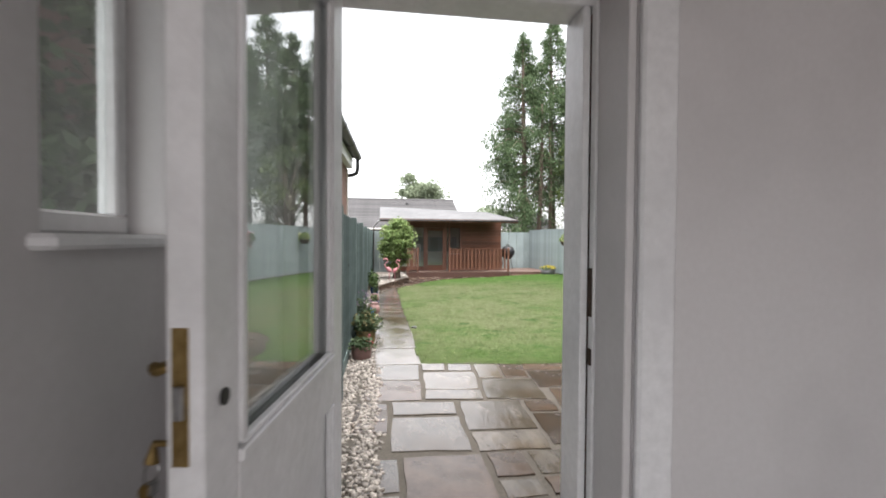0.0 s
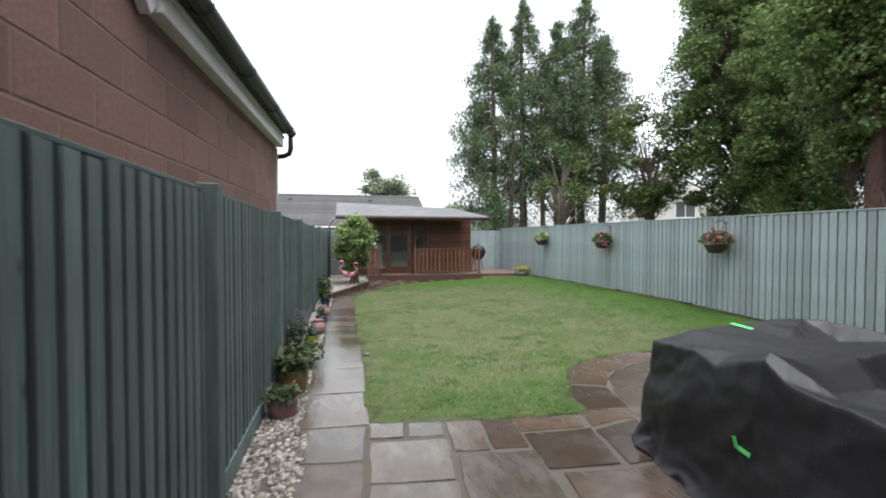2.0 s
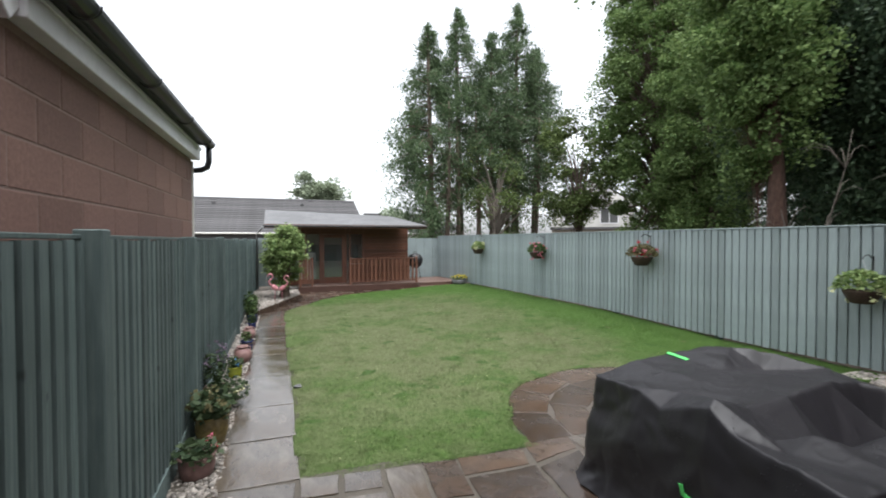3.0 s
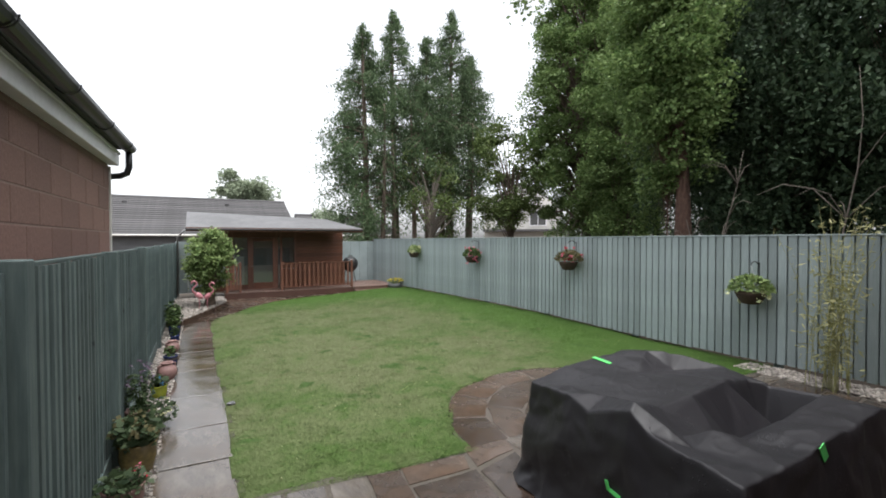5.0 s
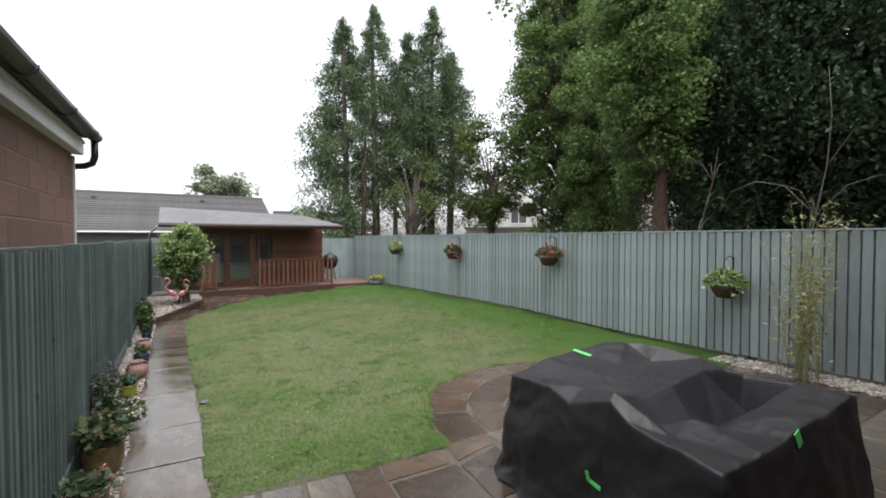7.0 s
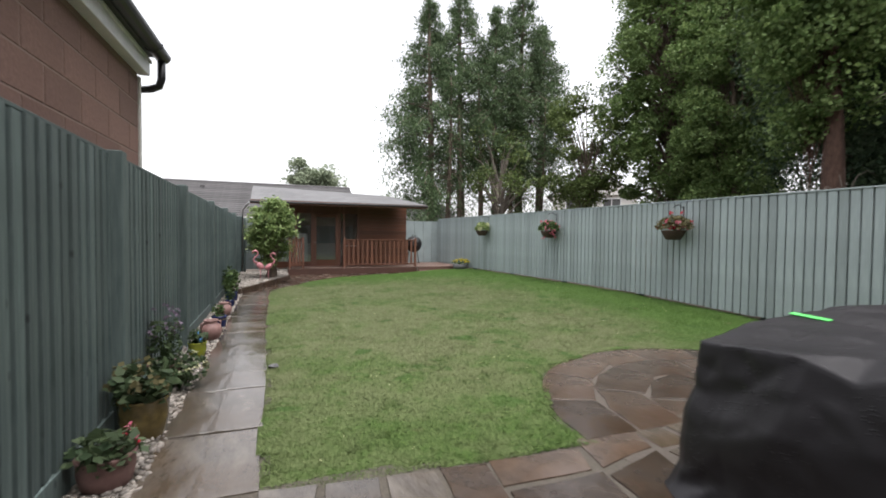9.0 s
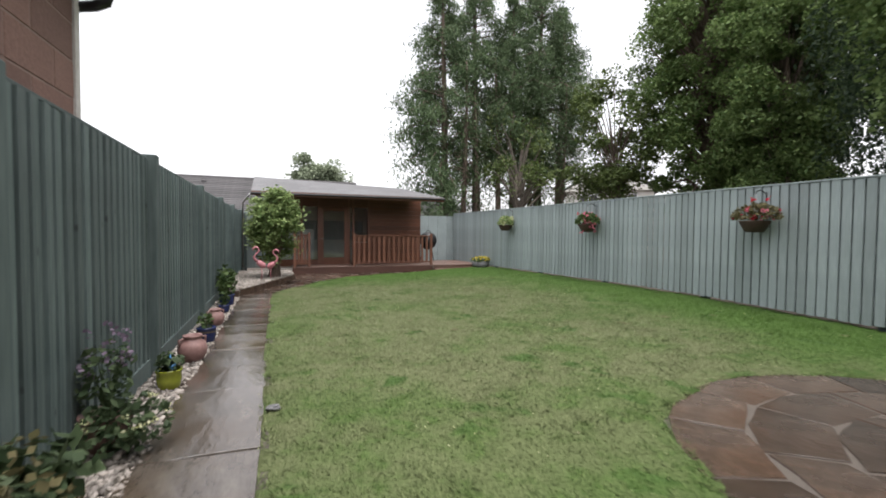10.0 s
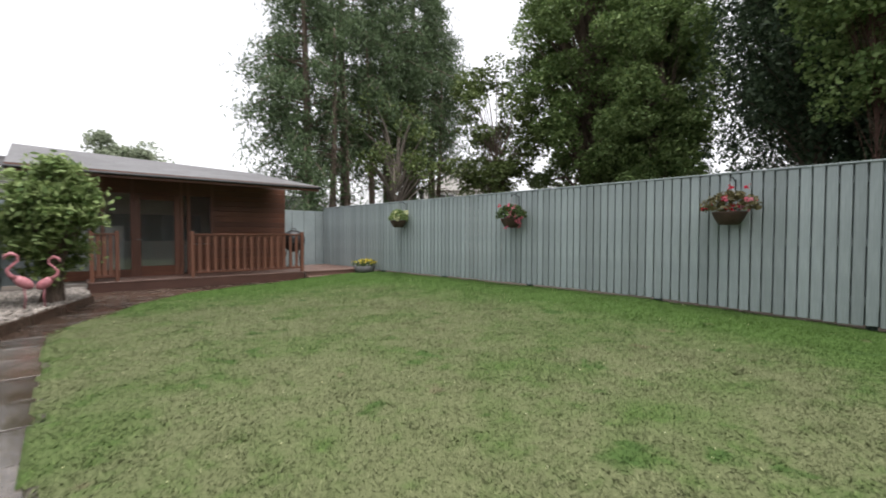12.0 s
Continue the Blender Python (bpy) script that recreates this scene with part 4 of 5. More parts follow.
for z0, z1 in ((0.94, 2.05), (0.2, 0.80)):
    for yb in (0.050, -0.006):
        ins = 0.0
        for q, wd in ((0, 0.022), (1, 0.012)):
            part("beading", box(0.11 + q * 0.022, W - 0.11 - q * 0.022, yb - 0.010, yb + 0.014 - 0.006 * q, z0 + q * 0.022, z0 + q * 0.022 + wd, 0.003), M["white"], leaf)
            part("beading", box(0.11 + q * 0.022, 0.11 + q * 0.022 + wd, yb - 0.010, yb + 0.012 - 0.006 * q, z0 + 0.034, z1, 0.003), M["white"], leaf)
            part("beading", box(W - 0.11 - q * 0.022 - wd, W - 0.11 - q * 0.022, yb - 0.010, yb + 0.012 - 0.006 * q, z0 + 0.034, z1, 0.003), M["white"], leaf)
part("lock_plate", box(W - 0.001, W + 0.003, 0.01, 0.034, 0.99, 1.195), M["brass"], leaf, "worn brass lock plate")
part("latch", box(W, W + 0.010, 0.014, 0.03, 1.06, 1.11, 0.002), M["steel"], leaf)
part("keyhole", lathe([(0, 0), (0.014, 0), (0.014, 0.003), (0, 0.003)], 14), M["bbq"], leaf, at=pose(W - 0.055, 0.058, 1.075, -90, 0, 0))
part("handle", tube([(W - 0.05, 0.0, 1.12), (W - 0.05, -0.05, 1.12), (W - 0.07, -0.06, 1.11), (W - 0.17, -0.06, 1.11)], [0.012, 0.011, 0.011, 0.009], 8), M["brass"], leaf, "brass lever handle", smooth=True)
key = part("key", tube([(W - 0.05, 0.0, 1.0), (W - 0.05, -0.05, 1.0), (W - 0.05, -0.055, 0.97)], [0.006, 0.006, 0.012], 6), M["brass"], leaf)
part("key_ring", tube([(W - 0.05 + 0.018 * math.cos(2 * math.pi * q / 14), -0.055, 0.955 + 0.018 * math.sin(2 * math.pi * q / 14)) for q in range(15)], 0.0018, 5), M["steel"], key)
for q, (dx, dz) in enumerate(((-0.018, -0.075), (0.004, -0.085), (0.02, -0.07))):
    b = box(-0.011, 0.011, -0.0015, 0.0015, -0.022, 0.0, 0.004)
    box(-0.004, 0.004, -0.001, 0.001, dz + 0.014, -0.02, 0.0, b)
    part("spare_key", b, M["brass" if q else "steel"], key, at=pose(W - 0.05 + dx * 0.4, -0.055 - 0.004 * q, 0.937, 0, 12 * (q - 1), 0))

# ---- trees ----
def branchy(points, radius, seg=6, bm=None):
    n = len(points)
    return tube(points, [radius * (1 - 0.8 * i / (n - 1)) for i in range(n)], seg, bm)


def conifer(at, height, spread, label, seed, low=0.2, count=16000, material="conifer", leaf=0.17, lean=0.0):
    """A tall conifer: bare lower trunk, drooping limbs, ragged sprays."""
    g = np.random.default_rng(seed)
    tree = tagged(empty("conifer_tree", at), label, "tree", "trees behind the fence")
    bm = branchy([(lean * t * t + 0.08 * math.sin(3 * t + seed), 0.08 * math.cos(4 * t + seed), height * 0.97 * t) for t in np.linspace(0, 1, 9)], 0.028 * height * 0.62, 8)
    part("trunk", bm, M["bark"], tree, smooth=True)
    limbs, spots = bmesh.new(), []
    nl = int(height * 9)
    for i in range(nl):
        t = low + (1 - low) * (i + g.uniform(0, 1)) / nl
        z = height * t
        prof = min(1.0, (1 - t) * 2.55 + 0.02) ** 0.8 * (0.62 + 0.38 * min(1, (t - low * 0.5) * 4))
        L = spread * prof * g.uniform(0.55, 1.15)
        a = g.uniform(0, 6.283)
        d = Vector((math.cos(a), math.sin(a), 0))
        p0 = Vector((lean * t * t, 0, z))
        pts = [p0, p0 + d * L * 0.5 + Vector((0, 0, 0.10 * L)), p0 + d * L + Vector((0, 0, -0.22 * L))]
        if L > 0.3:
            branchy(pts, 0.012 + 0.016 * L, 4, limbs)
        m = max(14, int(count / nl * (0.3 + L / spread) * (0.5 + 0.5 * min(1.0, (t - low) * 3))))
        f = g.uniform(0.15, 1.0, m) ** 0.6
        c = np.array([pts[0][:]]) * (1 - f)[:, None] + np.array([pts[2][:]]) * f[:, None]
        c[:, 2] += 0.3 * L * f * (1 - f) * 2
        hang = g.exponential(0.16 + 0.05 * L, m)
        c += g.normal(size=(m, 3)) * (0.09 + 0.07 * L) * np.array((1, 1, 0.5))
        c[:, 2] -= hang
        spots.append(c)
    part("branchwork", limbs, M["bark"], tree)["kind"] = "stuff"
    part("crown", leaves("crown", np.concatenate(spots), leaf, M[material], g, droop=1.1, slim=0.24), None, tree)
    return tree


def broadleaf(at, height, spread, label, seed, low=0.25, count=20000, leaf=0.11, material="broad", clumps=60, name="tree", group="trees behind the fence", trunk=0.14, flat=0.75, hollow=0.55, spray=0.5, droop=0.2, slim=0.7, wood="bark", limb=0.28, fingers=0):
    """A leafy tree: forked limbs that end in many uneven clumps of leaves."""
    g = np.random.default_rng(seed)
    tree = tagged(empty(name, at), label, "tree", group)
    bm, limbs = bmesh.new(), bmesh.new()
    top = height * 0.6
    branchy([(0.15 * math.sin(2 * t + seed), 0.15 * math.cos(2.5 * t + seed) - 0.15, top * t) for t in np.linspace(0, 1, 6)], trunk, 8, bm)
    part("trunk", bm, M[wood], tree, smooth=True)
    spots = []
    zc, zr = height * (1 + low) / 2, height * (1 - low) / 2
    for i in range(clumps):
        d = g.normal(size=3)
        d /= np.linalg.norm(d)
        r = g.uniform(hollow, 1.0)
        e = np.array((d[0] * spread * r, d[1] * spread * r, zc + d[2] * zr * r))
        e *= np.array((1, 1, 1))
        s = Vector((0, 0, min(top, max(0.15 * height, e[2] * 0.6))))
        E_ = Vector(e)
        mid = s.lerp(E_, 0.55) + Vector((0, 0, 0.08 * height * g.uniform(0, 1)))
        branchy([s, mid, E_], trunk * limb, 4, limbs)
        m = int(count / clumps * g.uniform(0.6, 1.4))
        cr = spray * g.uniform(0.6, 1.4)
        v = g.normal(size=(m, 3))
        v /= np.linalg.norm(v, axis=1)[:, None]
        if fingers:
            # upright tapering sprays that stand side by side
            foot = e + g.normal(size=(fingers, 3)) * np.array((0.3, 0.3, 0.22))
            lean_, tall = g.normal(size=(fingers, 3)) * 0.16 + np.array((0, 0, 1.0)), g.uniform(0.35, 0.75, fingers)
            pick, along = g.integers(0, fingers, m), g.uniform(0, 1, m)
            c = foot[pick] + lean_[pick] * (along * tall[pick])[:, None] + v * (0.085 * (1.15 - along))[:, None]
            core = m // 2
            c[:core] = e + v[:core] * (g.uniform(0.1, 1, core) ** 0.5)[:, None] * np.array((0.5, 0.5, 0.75))
        else:
            c = e + v * (g.uniform(0.3, 1, m) ** 0.5)[:, None] * cr * np.array((1, 1, flat))
        spots.append(c)
    part("branchwork", limbs, M[wood], tree)["kind"] = "stuff"
    part("crown", leaves("crown", np.concatenate(spots), leaf, M[material], g, droop=droop, slim=slim, up=0.8), None, tree)
    return tree


conifer((6.95, 21.6, -0.1), 12.1, 1.95, "tall green conifer with drooping sprays and bare lower trunk", 1, 0.12, 42000)
conifer((8.6, 21.9, -0.1), 13.3, 1.9, "tall narrow conifer with ragged drooping sprays", 2, 0.28, 30000)
conifer((10.2, 21.3, -0.1), 12.2, 1.9, "tall green conifer among bare trunks", 3, 0.34, 26000)
conifer((11.6, 21.4, -0.1), 13.8, 2.0, "tall narrow conifer with a pointed top", 4, 0.34, 30000)
conifer((13.0, 21.8, -0.1), 12.0, 1.9, "green conifer with grey bare lower limbs", 5, 0.34, 26000)
broadleaf((12.4, 17.5, -0.1), 7.4, 1.7, "light leafy tree with open branches behind the fence", 6, 0.3, 15000, 0.11, clumps=60, trunk=0.1)
broadleaf((9.6, 19.8, -0.1), 6.2, 1.9, "multi-stemmed tree with pale forked limbs", 16, 0.2, 3800, 0.11, clumps=34, trunk=0.15, wood="twig", limb=0.42)
broadleaf((14.9, 15.0, -0.1), 14.5, 2.8, "huge ivy-clad tree with dense green leaves", 7, 0.04, 135000, 0.105, "ivy", 330, trunk=0.3, hollow=0.6, spray=0.58)
broadleaf((8.6, 7.35, -0.1), 9.0, 1.15, "ivy-covered trunk with thick shaggy brown bark", 8, 0.30, 64000, 0.075, "ivy", 250, trunk=0.23, wood="ivybark", limb=0.02, hollow=0.35, spray=0.38)
for i, (x, y, h, s) in enumerate(((10.6, 6.2, 9.0, 1.7), (10.9, 4.3, 9.5, 1.9), (10.5, 1.2, 9.0, 1.9), (12.1, 8.5, 11.0, 2.0), (13.0, 4.6, 11.5, 2.4), (17.2, 13.6, 13.0, 1.8), (16.3, 9.4, 12.0, 2.3), (11.6, 6.9, 9.5, 1.7))):
    broadleaf((x, y, -0.1), h, s, "dark green yew with dense upright sprays", 20 + i, 0.03, 58000, 0.105, "yew", 270, trunk=0.12, hollow=0.3, limb=0.1, droop=-0.9, slim=0.5, fingers=9)
broadleaf((13.5, 12.3, -0.1), 11.0, 1.5, "ivy-clad tree with dense glossy leaves", 40, 0.03, 70000, 0.095, "ivy", 190, trunk=0.2, hollow=0.45, spray=0.5, limb=0.08)
broadleaf((9.4, 2.2, -0.1), 8.4, 1.8, "overhanging tree with arching bare twigs", 31, 0.55, 5000, 0.13, "broad", 24, trunk=0.1, wood="twig")
for k, (x, h) in enumerate(((7.5, 8.5), (8.05, 7.2), (9.15, 9.0), (9.75, 7.6), (10.8, 8.8), (11.2, 7.4), (12.3, 8.2))):
    conifer((x, 20.6 + 0.15 * (k % 3), -0.1), h, 0.8, "slender conifer with a bare dark trunk and sparse sprays", 100 + k, 0.3, 1300)
broadleaf((3.9, 46.0, 0), 8.5, 2.6, "distant rounded green tree behind the roof", 33, 0.4, 14000, 0.22, "hazed_far_leaf", 60, trunk=0.25, spray=0.8, hollow=0.25, group="distant trees")
broadleaf((9.5, 40.0, 0), 4.2, 2.2, "distant low green tree beyond the roof", 34, 0.3, 3000, 0.25, "hazed_far_leaf", 25, trunk=0.2, spray=0.8, group="distant trees")
broadleaf((-1.85, 1.5, 0), 4.6, 0.75, "green tree outside the hall window", 35, 0.02, 16000, 0.08, "conifer", 110, trunk=0.06, spray=0.25, group="trees by the house")

g = np.random.default_rng(37)
sprig = tagged(empty("overhanging_branch", (10.0, 8.6, 7.6)), "leafy branch reaching out from the trees over the lawn", "branch")
bm = tube([(0.3, -0.2, 0.6), (-1.2, 0.5, 0.9), (-2.5, 1.1, 0.5), (-3.2, 1.4, -0.05)], [0.04, 0.025, 0.014, 0.005], 6)
part("bough", bm, M["bark"], sprig, smooth=True)
c = np.concatenate([np.array(p) + g.normal(size=(m, 3)) * sc for p, m, sc in (((-3.1, 1.35, 0.0), 130, 0.2), ((-2.5, 1.1, 0.4), 160, 0.26), ((-1.6, 0.7, 0.8), 260, 0.35))])
part("foliage", leaves("foliage", c, 0.1, M["ivy"], g, 0.4, 0.7, 0.8), None, sprig)


def bare_sapling(at, height, seed):
    """A thin, mostly bare stem with arching pale twigs."""
    g = np.random.default_rng(seed)
    t = tagged(empty("bare_sapling", at), "thin bare sapling with pale arching twigs before the yews", "sapling", "bare saplings")
    lean = g.normal(size=2) * 0.9
    stem = [Vector((lean[0] * z * z * 0.2, lean[1] * z * z * 0.2 + 0.16 * math.sin(5 * z + seed), z * height)) for z in np.linspace(0, 1, 7)]
    part("stem", tube(stem, [0.018, 0.016, 0.014, 0.012, 0.01, 0.007, 0.003], 6), M["twig"], t, smooth=True)
    for k in range(9):
        p = stem[int(g.integers(2, 6))]
        a, L = g.uniform(0, 6.28), g.uniform(0.5, 1.5)
        d = Vector((0.5 * math.cos(a), math.sin(a), 0)) * L
        part("twig", tube([p, p + d * 0.35 + Vector((0, 0, 0.4 * L)), p + d * 0.7 + Vector((0, 0, 0.5 * L)), p + d * 1.05 + Vector((0, 0, 0.38 * L))], [0.009, 0.007, 0.005, 0.002], 5), M["twig"], t, smooth=True)


for i, (x, y, h) in enumerate(((8.6, 6.2, 3.6), (8.9, 4.6, 4.6), (8.7, 7.0, 3.0))):
    bare_sapling((x, y, -0.1), h, 50 + i)

# ---- far buildings ----
def far_house(at, w, d, eave, ridge, label, rz=0, wall_mat="render"):
    h = tagged(empty("house", at, rz), label, "house")
    part("wall", box(-w, 0, 0, d, -0.1, eave), M[wall_mat], h)
    bm = bmesh.new()
    for x in (-w - 0.3, 0.3):
        for yy_, zz in ((-0.5, eave - 0.1), (d / 2, ridge), (d + 0.5, eave - 0.1), (d / 2, ridge - 0.3)):
            bm.verts.new((x, yy_, zz))
    bm.verts.ensure_lookup_table()
    for f in ((0, 4, 5, 1), (1, 5, 6, 2), (0, 1, 2, 3), (7, 6, 5, 4), (0, 3, 7, 4), (3, 2, 6, 7)):
        bm.faces.new([bm.verts[i] for i in f])
    roof = part("roof", bm, M["rooftile"], h)
    n = int(math.hypot(d / 2 + 0.5, ridge - eave) / 0.33)
    for k in range(n):
        f = (k + 0.5) / n
        y, z = -0.5 + (d / 2 + 0.5) * f, eave - 0.1 + (ridge - eave + 0.1) * f
        ob = part("tile_course", box(-w - 0.3, 0.3, -0.2, 0.18, -0.015, 0.03), M["rooftile"], roof, at=pose(0, y, z + 0.02, math.degrees(math.atan2(ridge - eave + 0.1, d / 2 + 0.5)) - 4, 0, 0))
    bm = tube([(-w - 0.3, d / 2, ridge + 0.02), (0.3, d / 2, ridge + 0.02)], 0.13, 8)
    part("ridge", bm, M["rooftile"], roof)
    part("gutter", tube([(-w - 0.3, -0.58, eave - 0.1), (0.3, -0.58, eave - 0.1)], 0.05, 8), M["render"], h)
    return h, roof


h, roof = far_house((5.4, 31.0, 0), 22, 10, 2.3, 4.68, "low bungalow with a grey tiled roof and small vents", wall_mat="felt")
for x, y, z in ((-3.6, 4.0, 4.0), (-9.3, 4.0, 4.0), (-11.5, 0.9, 2.7)):
    part("roof_vent", lathe([(0.0, 0.3), (0.13, 0.28), (0.13, 0.1), (0.08, 0.08), (0.08, -0.1)], 10), M["rooftile"], roof, at=pose(x, y, z + 0.1))
h, roof = far_house((23.9, 36.2, 0), 9, 7, 5.0, 7.3, "white rendered house whose gable shows between the trunks", rz=-130)
bm = bmesh.new()
for x in (0.0, 0.36):
    for yy_, zz in ((-0.1, 4.95), (7.1, 4.95), (3.5, 7.1)):
        bm.verts.new((x, yy_, zz))
bm.verts.ensure_lookup_table()
for f in ((2, 1, 0), (3, 4, 5), (0, 1, 4, 3), (1, 2, 5, 4), (2, 0, 3, 5)):
    bm.faces.new([bm.verts[i] for i in f])
part("gable", bm, M["render"], h)
for y in (1.2, 4.3):
    w = part("window", box(0.004, 0.03, y, y + 1.4, 3.3, 4.6), M["dim"], h)
    for a in ((y - 0.08, y, 3.22, 4.68), (y + 1.4, y + 1.48, 3.22, 4.68), (y, y + 1.4, 4.6, 4.68), (y, y + 1.4, 3.22, 3.3), (y + 0.67, y + 0.73, 3.3, 4.6)):
        part("window_frame", box(0.03, 0.07, *a), M["white"], w)
part("porch_roof", box(0.02, 1.4, 0.0, 7.0, 2.7, 2.9), M["rooftile"], h)
h, roof = far_house((14.5, 36.0, 0), 7, 8, 2.4, 4.0, "small white house beyond the garden fence")

# ---- covered garden furniture ----
def faceted(ctrl, values, U, V):
    """Straight-creased interpolation of values at scattered places onto a grid."""
    co, _, faces, *_ = geometry.delaunay_2d_cdt([Vector(c) for c in ctrl], [], [], 0, 1e-6)
    out = np.zeros_like(U)
    done = np.zeros(U.shape, dtype=bool)
    near = [min(range(len(ctrl)), key=lambda k: (Vector(ctrl[k]) - c).length) for c in co]
    for f in faces:
        (ax, ay), (bx, by), (cx, cy) = (co[i] for i in f)
        det = (by - cy) * (ax - cx) + (cx - bx) * (ay - cy)
        if abs(det) < 1e-9:
            continue
        p = ((by - cy) * (U - cx) + (cx - bx) * (V - cy)) / det
        q = ((cy - ay) * (U - cx) + (ax - cx) * (V - cy)) / det
        m = (p > -1e-6) & (q > -1e-6) & (p + q < 1 + 1e-6) & ~done
        va, vb, vc = (values[near[i]] for i in f)
        out[m] = (p * va + q * vb + (1 - p - q) * vc)[m]
        done |= m
    return out


CW, CD, NU, NV = 1.70, 1.75, 130, 130
cov = tagged(empty("furniture_cover", (2.03, 2.58, 0)), "black rain-wet cover draped over garden furniture on the patio", "cover")
cr = random.Random(23)
# tops of the table, the chair backs and the sagging pockets between them: plan place and height
drape = ((0, 0, .79), (.07, .34, .83), (.09, .7, .86), (.17, 1.07, .75), (.22, 1.42, .81), (.25, 1.75, .74), (.79, 1.75, .83), (1.13, 1.75, .85),
         (1.6, 1.75, .87), (1.93, 1.75, .83), (1.93, 1.32, .86), (1.93, 1.02, .86), (1.93, .72, .82), (1.93, .37, .85), (1.93, 0, .83), (1.37, 0, .83),
         (.87, 0, .81), (.42, 0, .80), (.27, .75, .94), (.72, 1.17, .86), (1.17, 1.32, .85), (1.6, 1.52, .93), (1.68, 1.31, .80), (1.83, 1.32, .91),
         (1.48, .82, .88), (.97, .78, .865), (.55, .76, .855), (.48, .58, .76), (.59, .46, .82), (.32, .42, .79), (.82, .52, .66), (1.17, .58, .55),
         (1.77, .67, .46), (1.72, .47, .5), (.72, .35, .79), (1.14, .35, .82), (1.74, .36, .86), (1.82, .82, .84), (1.14, .17, .845), (1.77, .17, .865),
         (.57, .17, .80), (.5, 1.45, .80), (.45, 1.1, .84))
drape = [(a * CW / 1.93, b, c) for a, b, c in drape]
U, V = np.meshgrid(np.linspace(0, 1, NU + 1), np.linspace(0, 1, NV + 1), indexing="ij")
skew = np.clip((V - 0.02) / 0.98, 0, 1)
PX, PY = U * CW + (0.25 * skew + 0.08) * (1 - U), V * CD + 0.09 * (1 - V)
top = faceted([(a + cr.uniform(-0.002, 0.002), b + cr.uniform(-0.002, 0.002)) for a, b, c in drape], [c for a, b, c in drape], np.clip(PX, 0.004, CW - 0.004), np.clip(PY, 0.004, CD - 0.004))
bad = top < 0.3
top[bad] = 0.82
fine = [(i / 15 * CW + cr.uniform(-0.05, 0.05), j / 13 * CD + cr.uniform(-0.05, 0.05)) for i in range(-1, 17) for j in range(-1, 15)]
top += faceted(fine, [cr.uniform(-0.008, 0.008) for c in fine], PX, PY)
bm = bmesh.new()
grid = {}
for i in range(NU + 1):
    for j in range(NV + 1):
        x, y = float(PX[i, j]), float(PY[i, j])
        # sharp small puckers that run towards the pockets
        r = 1 - 2.2 * abs(noise.noise((x * 4 + y * 3, y * 8 - x * 4, 1.7)))
        grid[i, j] = bm.verts.new((x, y, float(top[i, j]) + 0.005 * max(0.0, r) ** 6))
for i in range(NU):
    for j in range(NV):
        bm.faces.new((grid[i, j], grid[i + 1, j], grid[i + 1, j + 1], grid[i, j + 1]))
rim = [(i, 0) for i in range(NU)] + [(NU, j) for j in range(NV)] + [(i, NV) for i in range(NU, 0, -1)] + [(0, j) for j in range(NV, 0, -1)]
nr, levels, cols, rows_ = len(rim), 40, 17, 4
offs = [[0.0 if r == 0 else cr.uniform(-0.045, 0.045) * (0.7 + 0.2 * r) + 0.004 * r for c in range(cols)] for r in range(rows_)]
small = [[0.0 if r == 0 else cr.uniform(-0.008, 0.008) for c in range(70)] for r in range(12)]


def fold_field(table, F, S):
    n, m = len(table[0]), len(table)
    jit = random.Random(n)
    shift = [[(jit.uniform(-0.33, 0.33), jit.uniform(-0.3, 0.3)) for c in range(n)] for r in range(m)]
    ctrl, val = [], []
    for r in range(m):
        for c in range(-2, n + 3):
            js, jf = shift[r][c % n]
            ctrl.append(((c + js) / n * 6, (r + (jf if 0 < r < m - 1 else 0)) / (m - 1)))
            val.append(table[r][c % n])
    return faceted(ctrl, val, S, F)


S, F = np.meshgrid(np.linspace(0, 6, nr, endpoint=False), np.linspace(0, 1, levels + 1), indexing="ij")
big_fold, small_fold = fold_field(offs, F, S), fold_field(small, F, S)
rings = [[grid[p] for p in rim]]
mid = Vector((CW / 2, CD / 2, 0))
for lv in range(1, levels + 1):
    f, ring = lv / levels, []
    for q, p in enumerate(rim):
        t = grid[p].co
        n = Vector((-1 if p[0] == 0 else (1 if p[0] == NU else 0), -1 if p[1] == 0 else (1 if p[1] == NV else 0), 0))
        a = Vector((t.x - mid.x, t.y - mid.y, 0)).normalized()
        n = (n.normalized() * 0.8 + a * 0.35).normalized()
        calm = 0.4 if p[1] == 0 else 1.0
        o = 0.02 * f ** 0.5 + calm * float(big_fold[q, lv]) + float(small_fold[q, lv]) + 0.08 * f * (1 if p[0] == 0 else 0) + 0.11 * f * (1 if p[1] == 0 else 0)
        if f > 0.78:
            o += ((f - 0.78) / 0.22) ** 2 * 0.06 * calm + 0.03 * (f - 0.78) / 0.22 * max(0.0, 1 - 3 * abs(noise.noise((t.x * 5 + f * 3, t.y * 5 - f * 3, f * 6))))
        ring.append(bm.verts.new((t.x + n.x * o, t.y + n.y * o, max(0.01, t.z * (1 - f) + 0.012 + (0.03 * noise.noise((t.x * 6, t.y * 6, 5)) if f > 0.9 else 0)))))
    rings.append(ring)
for a, b in zip(rings, rings[1:]):
    for q in range(nr):
        r = (q + 1) % nr
        bm.faces.new((a[q], b[q], b[r], a[r]))
bmesh.ops.smooth_vert(bm, verts=bm.verts[:], factor=0.02, use_axis_x=True, use_axis_y=True, use_axis_z=True)
for v in bm.verts:
    v.co.z = max(v.co.z, 0.008)
bmesh.ops.recalc_face_normals(bm, faces=bm.faces[:])
